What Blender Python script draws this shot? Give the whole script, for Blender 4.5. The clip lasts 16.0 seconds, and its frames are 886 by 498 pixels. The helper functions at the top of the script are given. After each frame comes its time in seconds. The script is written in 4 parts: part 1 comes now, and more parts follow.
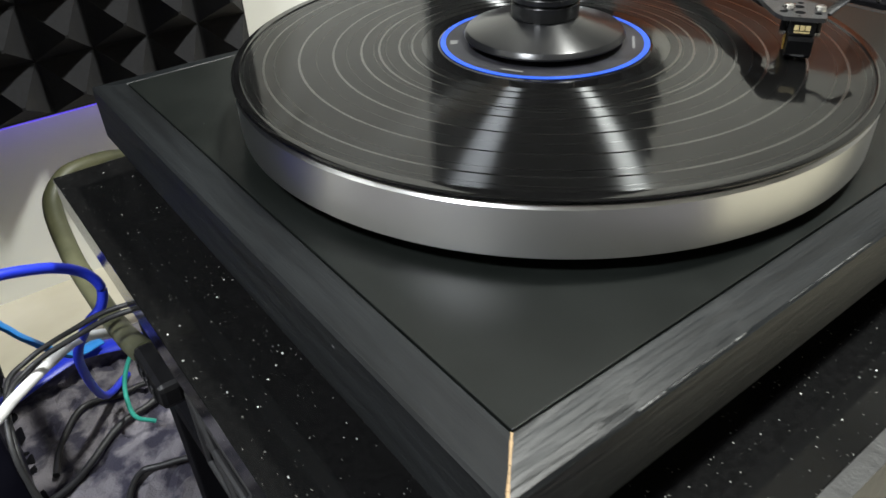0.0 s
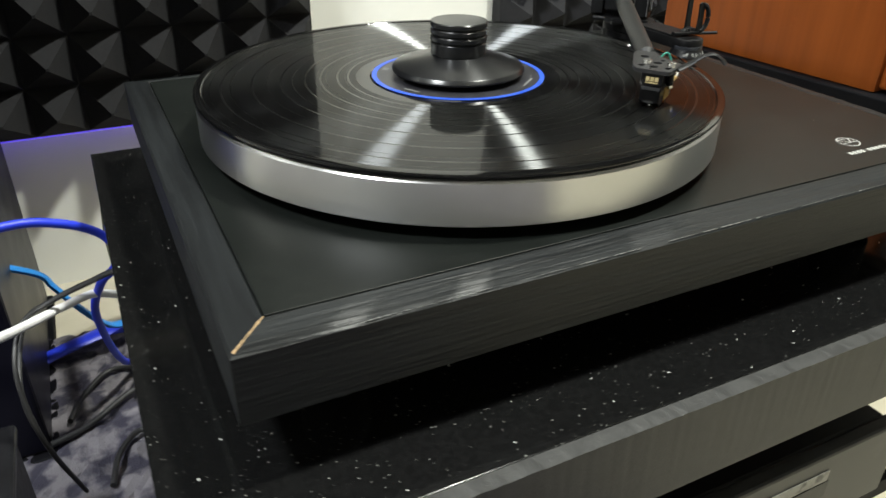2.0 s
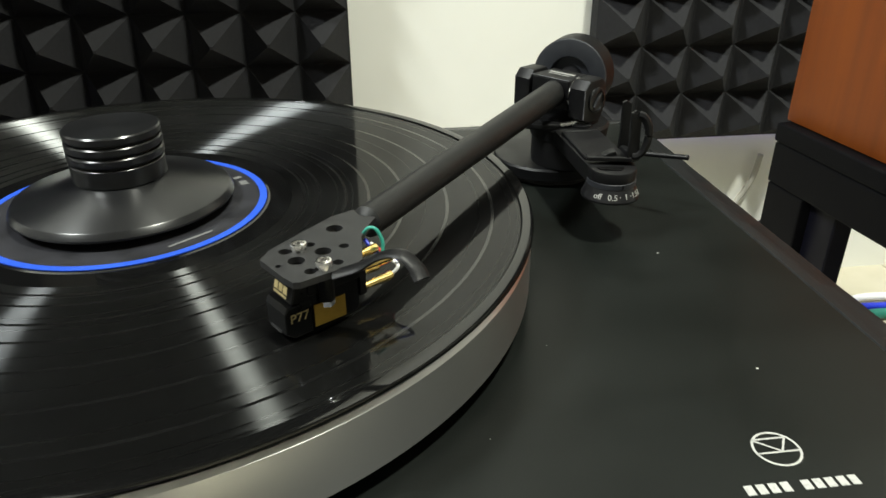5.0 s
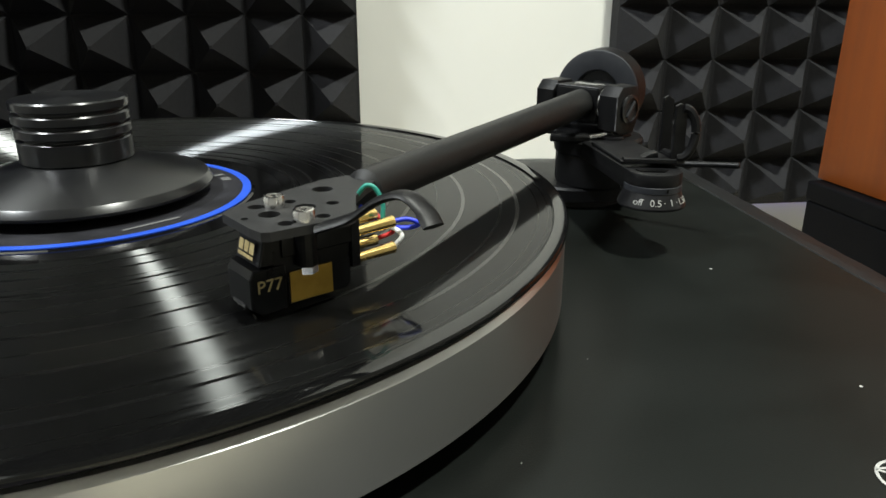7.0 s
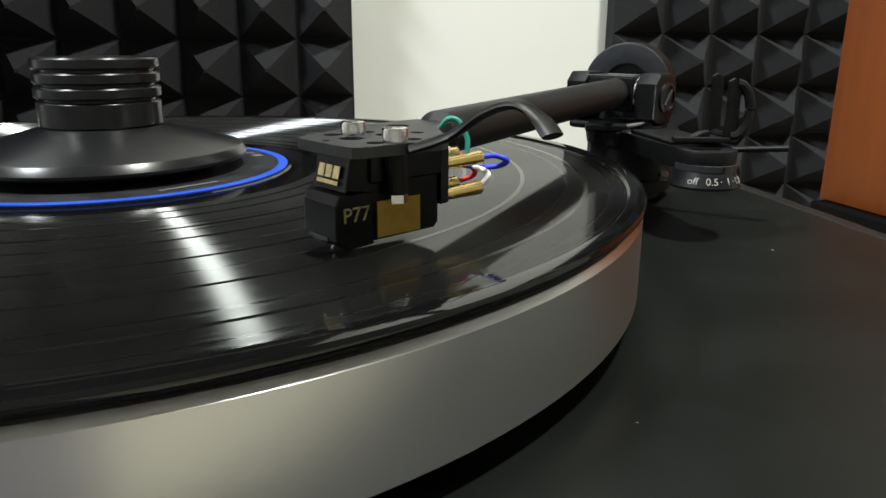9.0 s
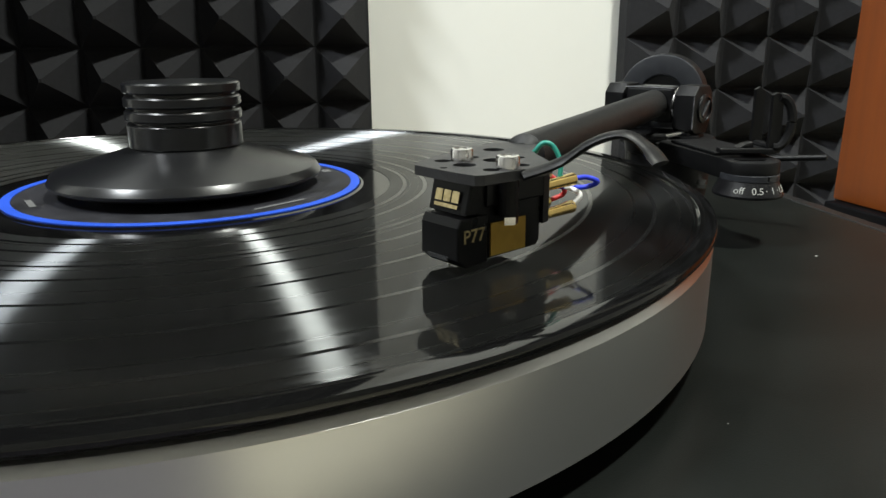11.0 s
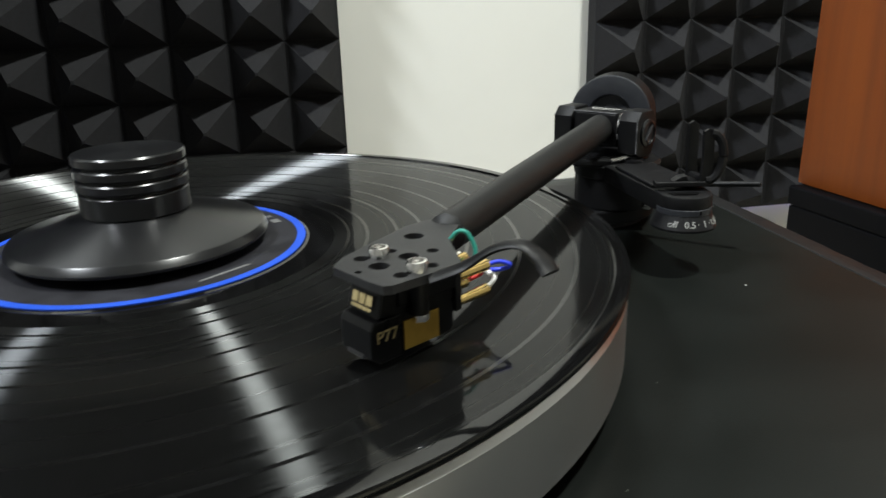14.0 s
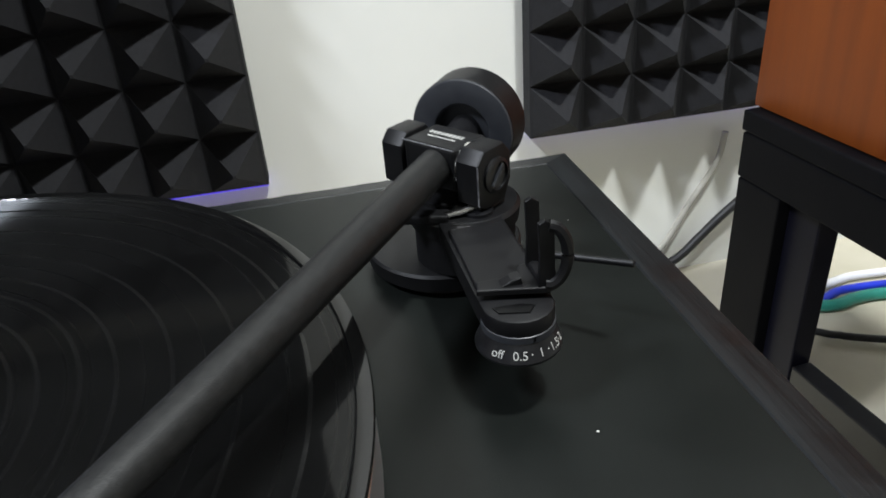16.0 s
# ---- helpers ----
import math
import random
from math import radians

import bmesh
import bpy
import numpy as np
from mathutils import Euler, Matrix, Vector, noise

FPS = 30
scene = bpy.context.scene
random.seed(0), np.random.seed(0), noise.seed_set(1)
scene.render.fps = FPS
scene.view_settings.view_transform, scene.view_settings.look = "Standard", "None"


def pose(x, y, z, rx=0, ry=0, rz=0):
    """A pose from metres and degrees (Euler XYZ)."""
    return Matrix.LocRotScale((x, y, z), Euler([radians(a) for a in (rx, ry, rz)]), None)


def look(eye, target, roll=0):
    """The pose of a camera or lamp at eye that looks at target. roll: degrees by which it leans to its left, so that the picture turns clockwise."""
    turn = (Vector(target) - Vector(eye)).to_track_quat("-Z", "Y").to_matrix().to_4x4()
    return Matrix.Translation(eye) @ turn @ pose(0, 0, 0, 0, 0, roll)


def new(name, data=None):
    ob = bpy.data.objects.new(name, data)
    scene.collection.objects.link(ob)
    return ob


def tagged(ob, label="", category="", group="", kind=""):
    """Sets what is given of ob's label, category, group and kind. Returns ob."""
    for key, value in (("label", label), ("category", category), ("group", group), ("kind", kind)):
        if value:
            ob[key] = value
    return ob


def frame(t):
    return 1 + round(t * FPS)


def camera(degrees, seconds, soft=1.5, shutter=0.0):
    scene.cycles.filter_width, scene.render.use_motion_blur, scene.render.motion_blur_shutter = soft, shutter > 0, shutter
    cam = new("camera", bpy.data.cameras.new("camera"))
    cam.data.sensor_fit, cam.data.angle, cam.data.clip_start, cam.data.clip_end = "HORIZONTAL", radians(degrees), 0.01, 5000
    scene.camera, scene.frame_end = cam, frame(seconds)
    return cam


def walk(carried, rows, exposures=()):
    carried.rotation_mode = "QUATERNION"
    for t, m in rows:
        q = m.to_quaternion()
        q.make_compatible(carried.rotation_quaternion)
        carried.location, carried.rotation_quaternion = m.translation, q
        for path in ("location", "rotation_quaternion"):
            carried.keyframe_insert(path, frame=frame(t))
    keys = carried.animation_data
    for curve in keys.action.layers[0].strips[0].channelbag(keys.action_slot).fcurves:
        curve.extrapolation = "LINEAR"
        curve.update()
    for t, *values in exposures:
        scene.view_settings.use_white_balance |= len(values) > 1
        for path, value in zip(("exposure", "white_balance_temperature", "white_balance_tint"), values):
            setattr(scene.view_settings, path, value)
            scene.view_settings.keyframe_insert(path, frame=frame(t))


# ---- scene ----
cam = camera(62.85, 16.0, shutter=0.4)
PATH = [
    (0, (-0.0751, -0.0801, 0.8545), (0.4073, 0.5783, 0.2768), -2.29),
    (0.5, (-0.0737, -0.1179, 0.8523), (0.3942, 0.5726, 0.3007), -1.92),
    (1, (-0.0632, -0.1577, 0.8573), (0.3811, 0.5676, 0.3313), -2.36),
    (1.5, (-0.0539, -0.1833, 0.8546), (0.3725, 0.5659, 0.3478), -1.32),
    (2, (-0.0236, -0.2069, 0.8504), (0.3685, 0.5723, 0.3615), 0.73),
    (2.5, (0.0417, -0.2318, 0.8682), (0.3491, 0.5688, 0.3539), 2.53),
    (3, (0.1137, -0.2456, 0.9070), (0.2911, 0.5632, 0.3463), 2.64),
    (3.5, (0.1647, -0.2380, 0.9219), (0.3207, 0.5696, 0.3531), 3.32),
    (4, (0.2213, -0.1704, 0.8879), (0.3611, 0.6580, 0.3456), 0.19),
    (4.5, (0.2519, -0.1192, 0.8600), (0.3759, 0.7371, 0.3586), -0.35),
    (5, (0.2579, -0.0920, 0.8393), (0.3766, 0.7910, 0.3851), -0.13),
    (5.2, (0.2603, -0.0849, 0.8324), (0.3859, 0.8034, 0.3907), 0.07),
    (7.3, (0.2602, -0.0618, 0.7850), (0.3700, 0.8814, 0.4713), -0.08),
    (7.5, (0.2585, -0.0604, 0.7791), (0.3687, 0.8879, 0.4814), -0.68),
    (8, (0.2485, -0.0521, 0.7696), (0.3830, 0.8979, 0.4881), 0.06),
    (8.5, (0.2429, -0.0482, 0.7673), (0.3858, 0.9022, 0.4913), 0.23),
    (9, (0.2385, -0.0504, 0.7669), (0.3852, 0.8992, 0.4900), 0.23),
    (9.5, (0.2346, -0.0502, 0.7675), (0.3801, 0.8999, 0.4915), 0.29),
    (10, (0.2300, -0.0511, 0.7675), (0.3768, 0.8987, 0.4913), 0.67),
    (10.2, (0.2269, -0.0517, 0.7690), (0.3678, 0.8989, 0.4923), 0.23),
    (12.5, (0.2074, -0.0677, 0.7763), (0.3694, 0.8782, 0.4953), -1.16),
    (13, (0.2070, -0.0686, 0.7809), (0.3712, 0.8754, 0.4947), -0.36),
    (13.5, (0.2124, -0.0693, 0.7902), (0.3787, 0.8733, 0.5009), -0.62),
    (14, (0.2314, -0.0629, 0.8020), (0.3904, 0.8703, 0.4797), -1.70),
    (14.5, (0.2600, -0.0662, 0.8242), (0.4002, 0.8519, 0.4537), -4.04),
    (15, (0.2947, -0.0501, 0.8438), (0.4121, 0.8560, 0.4372), -5.40),
    (15.5, (0.3128, -0.0057, 0.8533), (0.4407, 0.8793, 0.4057), -4.70),
    (16, (0.3207, 0.0269, 0.8425), (0.4696, 0.8833, 0.3481), -4.57),
]
walk(cam, [(t, look(eye, target, roll)) for t, eye, target, roll in PATH],
     [(0.0, 0.10, 6600, 10), (2.5, 0.08, 6900, 6), (3.5, 0.05, 7050, 5), (4.5, -0.03, 7050, 4), (5.2, -0.08, 6950, 4),
      (8.0, -0.20, 6700, 7), (12.5, -0.24, 6650, 7), (14.0, -0.32, 6550, 8), (16.0, -0.22, 6250, 12)])

# ---- world and lamps ----
world = bpy.data.worlds.new("world")
world.use_nodes = True
world.node_tree.nodes["Background"].inputs[0].default_value = (0.8, 0.85, 1.0, 1)
world.node_tree.nodes["Background"].inputs[1].default_value = 0.02
scene.world = world

FLOOR = 0.305
CEIL = 2.75
WALL_Y = 0.80


def lamp(name, place, target, watts, size, colour):
    data = bpy.data.lights.new(name, "AREA")
    data.shape, data.size, data.energy, data.color = "DISK", size, watts, colour
    ob = new(name, data)
    ob.matrix_world = look(place, target)
    return ob


lamp("ceiling_lamp_light", (0.80, -0.10, CEIL - 0.06), (0.80, -0.10, 0), 70, 0.17, (0.97, 1.0, 0.96))
lamp("ceiling_lamp_light", (-1.10, -0.10, CEIL - 0.06), (-1.10, -0.10, 0), 92, 0.42, (0.89, 0.94, 1.0))


# ---- materials ----
def rgba(c):
    return (c[0], c[1], c[2], 1.0)


def material(name, colour, rough=0.5, metal=0.0, second=None, scale=40.0, contrast=(0.4, 0.6), bump=0.0, bump_scale=400.0,
             rough_var=0.08, stretch=(1, 1, 1), coat=0.0, ior=1.5):
    m = bpy.data.materials.new(name)
    m.use_nodes = True
    nt = m.node_tree
    b = nt.nodes["Principled BSDF"]
    b.inputs["Metallic"].default_value = metal
    b.inputs["IOR"].default_value = ior
    b.inputs["Coat Weight"].default_value = coat
    tc = nt.nodes.new("ShaderNodeTexCoord")
    mp = nt.nodes.new("ShaderNodeMapping")
    mp.inputs["Scale"].default_value = stretch
    nt.links.new(tc.outputs["Object"], mp.inputs["Vector"])
    n1 = nt.nodes.new("ShaderNodeTexNoise")
    n1.inputs["Scale"].default_value, n1.inputs["Detail"].default_value = scale, 6.0
    nt.links.new(mp.outputs[0], n1.inputs["Vector"])
    ramp = nt.nodes.new("ShaderNodeValToRGB")
    ramp.color_ramp.elements[0].position, ramp.color_ramp.elements[1].position = contrast
    ramp.color_ramp.elements[0].color = rgba(colour)
    ramp.color_ramp.elements[1].color = rgba(second or [min(1, v * 1.15) for v in colour])
    nt.links.new(n1.outputs["Fac"], ramp.inputs["Fac"])
    nt.links.new(ramp.outputs["Color"], b.inputs["Base Color"])
    mr = nt.nodes.new("ShaderNodeMapRange")
    mr.inputs["To Min"].default_value, mr.inputs["To Max"].default_value = max(0.02, rough - rough_var), min(1, rough + rough_var)
    nt.links.new(n1.outputs["Fac"], mr.inputs["Value"])
    nt.links.new(mr.outputs[0], b.inputs["Roughness"])
    if bump:
        n2 = nt.nodes.new("ShaderNodeTexNoise")
        n2.inputs["Scale"].default_value, n2.inputs["Detail"].default_value = bump_scale, 4.0
        nt.links.new(mp.outputs[0], n2.inputs["Vector"])
        bp = nt.nodes.new("ShaderNodeBump")
        bp.inputs["Strength"].default_value, bp.inputs["Distance"].default_value = bump, 0.001
        nt.links.new(n2.outputs["Fac"], bp.inputs["Height"])
        nt.links.new(bp.outputs[0], b.inputs["Normal"])
    return m


def flecked(name, base, fleck, rough, cell=165.0, share=0.48, size=0.085):
    """Dark polished stone with scattered bright mineral flecks at two sizes."""
    m = material(name, base, rough, second=[v * 1.4 for v in base], scale=400, rough_var=0.015)
    nt = m.node_tree
    b = nt.nodes["Principled BSDF"]
    old = b.inputs["Base Color"].links[0].from_socket
    tc = nt.nodes.new("ShaderNodeTexCoord")
    for k, (sc, sh, sz) in enumerate(((cell, share, size), (cell * 2.3, share * 1.3, size * 1.35))):
        v = nt.nodes.new("ShaderNodeTexVoronoi")
        v.inputs["Scale"].default_value = sc
        nz = nt.nodes.new("ShaderNodeTexNoise")
        nz.inputs["Scale"].default_value = 900.0
        ad = nt.nodes.new("ShaderNodeVectorMath")
        ad.operation = "MULTIPLY_ADD"
        ad.inputs[1].default_value = (0.0016, 0.0016, 0.0016)
        nt.links.new(tc.outputs["Object"], nz.inputs["Vector"])
        nt.links.new(nz.outputs["Color"], ad.inputs[0])
        nt.links.new(tc.outputs["Object"], ad.inputs[2])
        nt.links.new(ad.outputs[0], v.inputs["Vector"])
        lt = nt.nodes.new("ShaderNodeMath")
        lt.operation, lt.inputs[1].default_value = "LESS_THAN", sz
        nt.links.new(v.outputs["Distance"], lt.inputs[0])
        sp = nt.nodes.new("ShaderNodeSeparateColor")
        nt.links.new(v.outputs["Color"], sp.inputs[0])
        gate = nt.nodes.new("ShaderNodeMath")
        gate.operation, gate.inputs[1].default_value = "LESS_THAN", sh
        nt.links.new(sp.outputs[0], gate.inputs[0])
        both = nt.nodes.new("ShaderNodeMath")
        both.operation = "MULTIPLY"
        nt.links.new(lt.outputs[0], both.inputs[0])
        nt.links.new(gate.outputs[0], both.inputs[1])
        dim = nt.nodes.new("ShaderNodeMath")
        dim.operation = "MULTIPLY"
        nt.links.new(both.outputs[0], dim.inputs[0])
        nt.links.new(sp.outputs[1], dim.inputs[1])
        mx = nt.nodes.new("ShaderNodeMix")
        mx.data_type = "RGBA"
        nt.links.new(dim.outputs[0], mx.inputs["Factor"])
        nt.links.new(old, mx.inputs["A"])
        mx.inputs["B"].default_value = rgba(fleck if k == 0 else [v * 0.3 for v in fleck])
        old = mx.outputs["Result"]
    nt.links.new(old, b.inputs["Base Color"])
    return m


def grained(name, colour, dark, rough, along="X", scale=30.0, bump=0.15, coat=0.0):
    """Wood with long grain."""
    st = {"X": (0.06, 1, 1), "Y": (1, 0.06, 1), "Z": (1, 1, 0.06)}[along]
    return material(name, dark, rough, second=colour, scale=scale * 4, contrast=(0.3, 0.7), bump=bump, bump_scale=scale * 14, stretch=st, coat=coat, ior=1.36, rough_var=0.12)


M_DECK = material("black_deck_board", (0.0042, 0.0052, 0.0045), 0.37, second=(0.0058, 0.0070, 0.0062), ior=1.33, scale=25, bump=0.06, bump_scale=1800, rough_var=0.05)
M_RAIL_X = grained("black_ash_rail_x", (0.0085, 0.0102, 0.0112), (0.0022, 0.0026, 0.0029), 0.40, "X", 34, 0.45)
M_RAIL_Y = grained("black_ash_rail_y", (0.0075, 0.0090, 0.0098), (0.0022, 0.0026, 0.0029), 0.52, "Y", 34, 0.30)
M_SCUFF = material("shiny_scuffed_paint", (0.10, 0.10, 0.10), 0.22, second=(0.22, 0.22, 0.21), scale=600, bump=0.3, bump_scale=2500)
M_WORN = material("bare_worn_edge", (0.30, 0.20, 0.10), 0.7)
M_BLACK = material("matt_black_plastic", (0.0032, 0.0032, 0.0037), 0.46, second=(0.0048, 0.0048, 0.0053), ior=1.36, scale=120, bump=0.06, bump_scale=3000)
M_SATIN = material("satin_black_metal", (0.006, 0.006, 0.007), 0.32, second=(0.009, 0.009, 0.010), scale=300, rough_var=0.05)
M_ARM = material("textured_black_arm", (0.0060, 0.0062, 0.0062), 0.5, second=(0.0105, 0.0106, 0.0104), ior=1.4, scale=500, bump=0.15, bump_scale=2500)
M_HEAD = material("worn_black_paint", (0.011, 0.011, 0.0115), 0.5, second=(0.017, 0.017, 0.0175), scale=300, bump=0.1, bump_scale=2500)
M_GREY = material("blue_grey_metal", (0.022, 0.024, 0.029), 0.42, second=(0.027, 0.029, 0.034), scale=200)
M_GREY_WORN = material("rubbed_pale_metal", (0.16, 0.16, 0.17), 0.35, second=(0.06, 0.06, 0.065), scale=500)
M_CART = material("deep_black_moulding", (0.0018, 0.0018, 0.0020), 0.30, second=(0.0026, 0.0026, 0.0028), scale=200, ior=1.28)
M_RUBBER = material("black_rubber", (0.012, 0.012, 0.012), 0.7, bump=0.05)
M_STEEL = material("bright_steel", (0.75, 0.74, 0.72), 0.2, 1.0, scale=200)
M_GOLDPIN = material("gold_plated_pin", (0.80, 0.58, 0.22), 0.25, 1.0, scale=200)
M_GOLD = material("matt_gold_plate", (0.36, 0.22, 0.035), 0.45, 0.7, second=(0.42, 0.26, 0.045), scale=300, bump=0.06, bump_scale=2500)
M_GOLDINK = material("gold_print", (0.24, 0.185, 0.075), 0.5, second=(0.40, 0.32, 0.15), scale=700)
M_WHITEINK = material("white_print", (0.36, 0.36, 0.34), 0.6, second=(0.22, 0.22, 0.21), scale=900, contrast=(0.5, 0.75))
M_LABEL = material("black_label_paper", (0.012, 0.012, 0.014), 0.4, second=(0.02, 0.02, 0.024), scale=80)
M_BLUE = material("blue_print", (0.012, 0.060, 0.42), 0.45)
M_PAPERGREY = material("pale_grey_print", (0.10, 0.10, 0.10), 0.5)
# unseen side and rear walls, darkened in colour to hold bounce light down
M_WALL2 = material("unseen_wall_dimmed", (0.24, 0.235, 0.22), 0.8, second=(0.28, 0.275, 0.26), scale=2)
M_WALL = material("white_wall_paint", (0.86, 0.86, 0.81), 0.6, second=(0.83, 0.83, 0.78), scale=3, bump=0.08, bump_scale=150)
M_CEIL = material("white_ceiling_paint", (0.50, 0.50, 0.49), 0.8, scale=3)
M_FOAM = material("charcoal_foam", (0.0055, 0.0055, 0.0070), 0.9, second=(0.0100, 0.0100, 0.0122), scale=220, bump=0.5, bump_scale=1300)
M_GRANITE = flecked("black_fleck_granite", (0.004, 0.004, 0.004), (0.85, 0.85, 0.78), 0.10)
M_SAWN = material("sawn_grey_stone", (0.015, 0.015, 0.0145), 0.55, second=(0.025, 0.025, 0.024), scale=90, bump=0.2, bump_scale=900)
M_TILE = material("cream_floor_tile", (0.50, 0.46, 0.35), 0.3, second=(0.57, 0.53, 0.42), scale=8)
M_GROUT = material("grey_grout", (0.35, 0.33, 0.28), 0.9)
M_RUG = material("mottled_shag_rug", (0.028, 0.026, 0.042), 0.95, second=(0.145, 0.135, 0.150), scale=38, contrast=(0.42, 0.56), bump=1.0, bump_scale=500)
M_VENEER = grained("cherry_veneer", (0.27, 0.066, 0.0095), (0.20, 0.046, 0.0065), 0.50, "Z", 16, 0.08)
M_STAND = material("black_lacquer", (0.0030, 0.0030, 0.0042), 0.60, second=(0.0040, 0.0040, 0.005), scale=30, ior=1.18)
M_VIOLET = material("lit_violet_strip", (0.10, 0.07, 0.75), 0.5)
M_VIOLET.node_tree.nodes["Principled BSDF"].inputs["Emission Color"].default_value = (0.16, 0.10, 1.0, 1)
M_VIOLET.node_tree.nodes["Principled BSDF"].inputs["Emission Strength"].default_value = 0.8
M_NAVY = material("black_gloss_cabinet", (0.0045, 0.0045, 0.009), 0.35, second=(0.0065, 0.0065, 0.012), scale=20, ior=1.22)
M_AMP = material("grey_metal_fascia", (0.018, 0.018, 0.017), 0.5, second=(0.026, 0.026, 0.025), scale=60)
M_PALE = material("pale_label_paper", (0.32, 0.31, 0.27), 0.6, second=(0.12, 0.115, 0.10), scale=150, contrast=(0.5, 0.65))
M_C_BLUE = material("blue_cable_jacket", (0.015, 0.035, 0.52), 0.4)
M_C_CYAN = material("light_blue_cable_jacket", (0.02, 0.22, 0.62), 0.45)
M_C_WHITE = material("white_cable_jacket", (0.78, 0.78, 0.78), 0.4)
M_C_OLIVE = material("olive_hose", (0.050, 0.052, 0.026), 0.5, second=(0.085, 0.085, 0.045), scale=30)
M_C_BLACK = material("black_cable_jacket", (0.014, 0.014, 0.015), 0.5)
M_C_GREEN = material("green_cable_jacket", (0.02, 0.22, 0.17), 0.45)
M_C_RED = material("red_cable_jacket", (0.55, 0.02, 0.02), 0.4)
M_C_GREY = material("grey_cable_jacket", (0.35, 0.34, 0.30), 0.5)
M_LAMP = bpy.data.materials.new("lit_lamp_diffuser")
M_LAMP.use_nodes = True
M_LAMP.node_tree.nodes["Principled BSDF"].inputs["Emission Color"].default_value = (1, 0.98, 0.95, 1)
M_LAMP.node_tree.nodes["Principled BSDF"].inputs["Emission Strength"].default_value = 6.0


def turned(name, colour, rough, metal, aniso):
    """A turned or grooved surface about its own z axis: highlights spread across the grooves."""
    m = bpy.data.materials.new(name)
    m.use_nodes = True
    nt = m.node_tree
    b = nt.nodes["Principled BSDF"]
    b.inputs["Base Color"].default_value = rgba(colour)
    b.inputs["Metallic"].default_value, b.inputs["Roughness"].default_value = metal, rough
    b.inputs["Anisotropic"].default_value, b.inputs["Anisotropic Rotation"].default_value = aniso, 0.25
    tg = nt.nodes.new("ShaderNodeTangent")
    tg.direction_type, tg.axis = "RADIAL", "Z"
    nt.links.new(tg.outputs[0], b.inputs["Tangent"])
    return m


M_PLATTER = turned("turned_aluminium", (0.62, 0.62, 0.615), 0.32, 1.0, 0.75)
M_CLAMP = turned("black_anodised", (0.006, 0.0062, 0.0068), 0.28, 0.0, 0.6)

# pressed vinyl: light spreads across the grooves and stays narrow along them
M_VINYL = bpy.data.materials.new("pressed_black_vinyl")
M_VINYL.use_nodes = True
nt = M_VINYL.node_tree
for nd in list(nt.nodes):
    nt.nodes.remove(nd)
outp = nt.nodes.new("ShaderNodeOutputMaterial")
mixs = nt.nodes.new("ShaderNodeMixShader")
dif = nt.nodes.new("ShaderNodeBsdfDiffuse")
dif.inputs["Color"].default_value = (0.0025, 0.0025, 0.0025, 1)
glo = nt.nodes.new("ShaderNodeBsdfAnisotropic")
glo.distribution = "GGX"
glo.inputs["Color"].default_value = (0.52, 0.54, 0.55, 1)
glo.inputs["Anisotropy"].default_value = 0.88
fre = nt.nodes.new("ShaderNodeFresnel")
fre.inputs["IOR"].default_value = 1.46
tg = nt.nodes.new("ShaderNodeTangent")
tg.direction_type, tg.axis = "RADIAL", "Z"
nt.links.new(tg.outputs[0], glo.inputs["Tangent"])
tc = nt.nodes.new("ShaderNodeTexCoord")
sx = nt.nodes.new("ShaderNodeSeparateXYZ")
nt.links.new(tc.outputs["Object"], sx.inputs[0])
flat = nt.nodes.new("ShaderNodeCombineXYZ")
nt.links.new(sx.outputs[0], flat.inputs[0])
nt.links.new(sx.outputs[1], flat.inputs[1])
ln = nt.nodes.new("ShaderNodeVectorMath")
ln.operation = "LENGTH"
nt.links.new(flat.outputs[0], ln.inputs[0])
cv = nt.nodes.new("ShaderNodeCombineXYZ")
nt.links.new(ln.outputs["Value"], cv.inputs[0])
gn = nt.nodes.new("ShaderNodeTexNoise")
gn.inputs["Scale"].default_value, gn.inputs["Detail"].default_value = 700.0, 6.0
nt.links.new(cv.outputs[0], gn.inputs["Vector"])
gr = nt.nodes.new("ShaderNodeMapRange")
gr.inputs["From Min"].default_value, gr.inputs["From Max"].default_value = 0.3, 0.7
gr.inputs["To Min"].default_value, gr.inputs["To Max"].default_value = 0.18, 0.56
nt.links.new(gn.outputs["Fac"], gr.inputs["Value"])
nt.links.new(gr.outputs[0], glo.inputs["Roughness"])
# the flat lands between the grooves mirror sharply
land = nt.nodes.new("ShaderNodeBsdfAnisotropic")
land.distribution = "GGX"
land.inputs["Color"].default_value = (1, 1, 1, 1)
land.inputs["Roughness"].default_value = 0.05
gloss = nt.nodes.new("ShaderNodeMixShader")
gloss.inputs[0].default_value = 0.55
nt.links.new(glo.outputs[0], gloss.inputs[1])
nt.links.new(land.outputs[0], gloss.inputs[2])
nt.links.new(fre.outputs[0], mixs.inputs[0])
nt.links.new(dif.outputs[0], mixs.inputs[1])
nt.links.new(gloss.outputs[0], mixs.inputs[2])
nt.links.new(mixs.outputs[0], outp.inputs[0])

M_SMOOTHVINYL = material("blank_black_vinyl", (0.003, 0.003, 0.003), 0.07, rough_var=0.02, scale=50, ior=1.45)

M_GAP = material("shiny_track_gap_vinyl", (0.004, 0.004, 0.004), 0.16, rough_var=0.03, scale=80, ior=1.62)


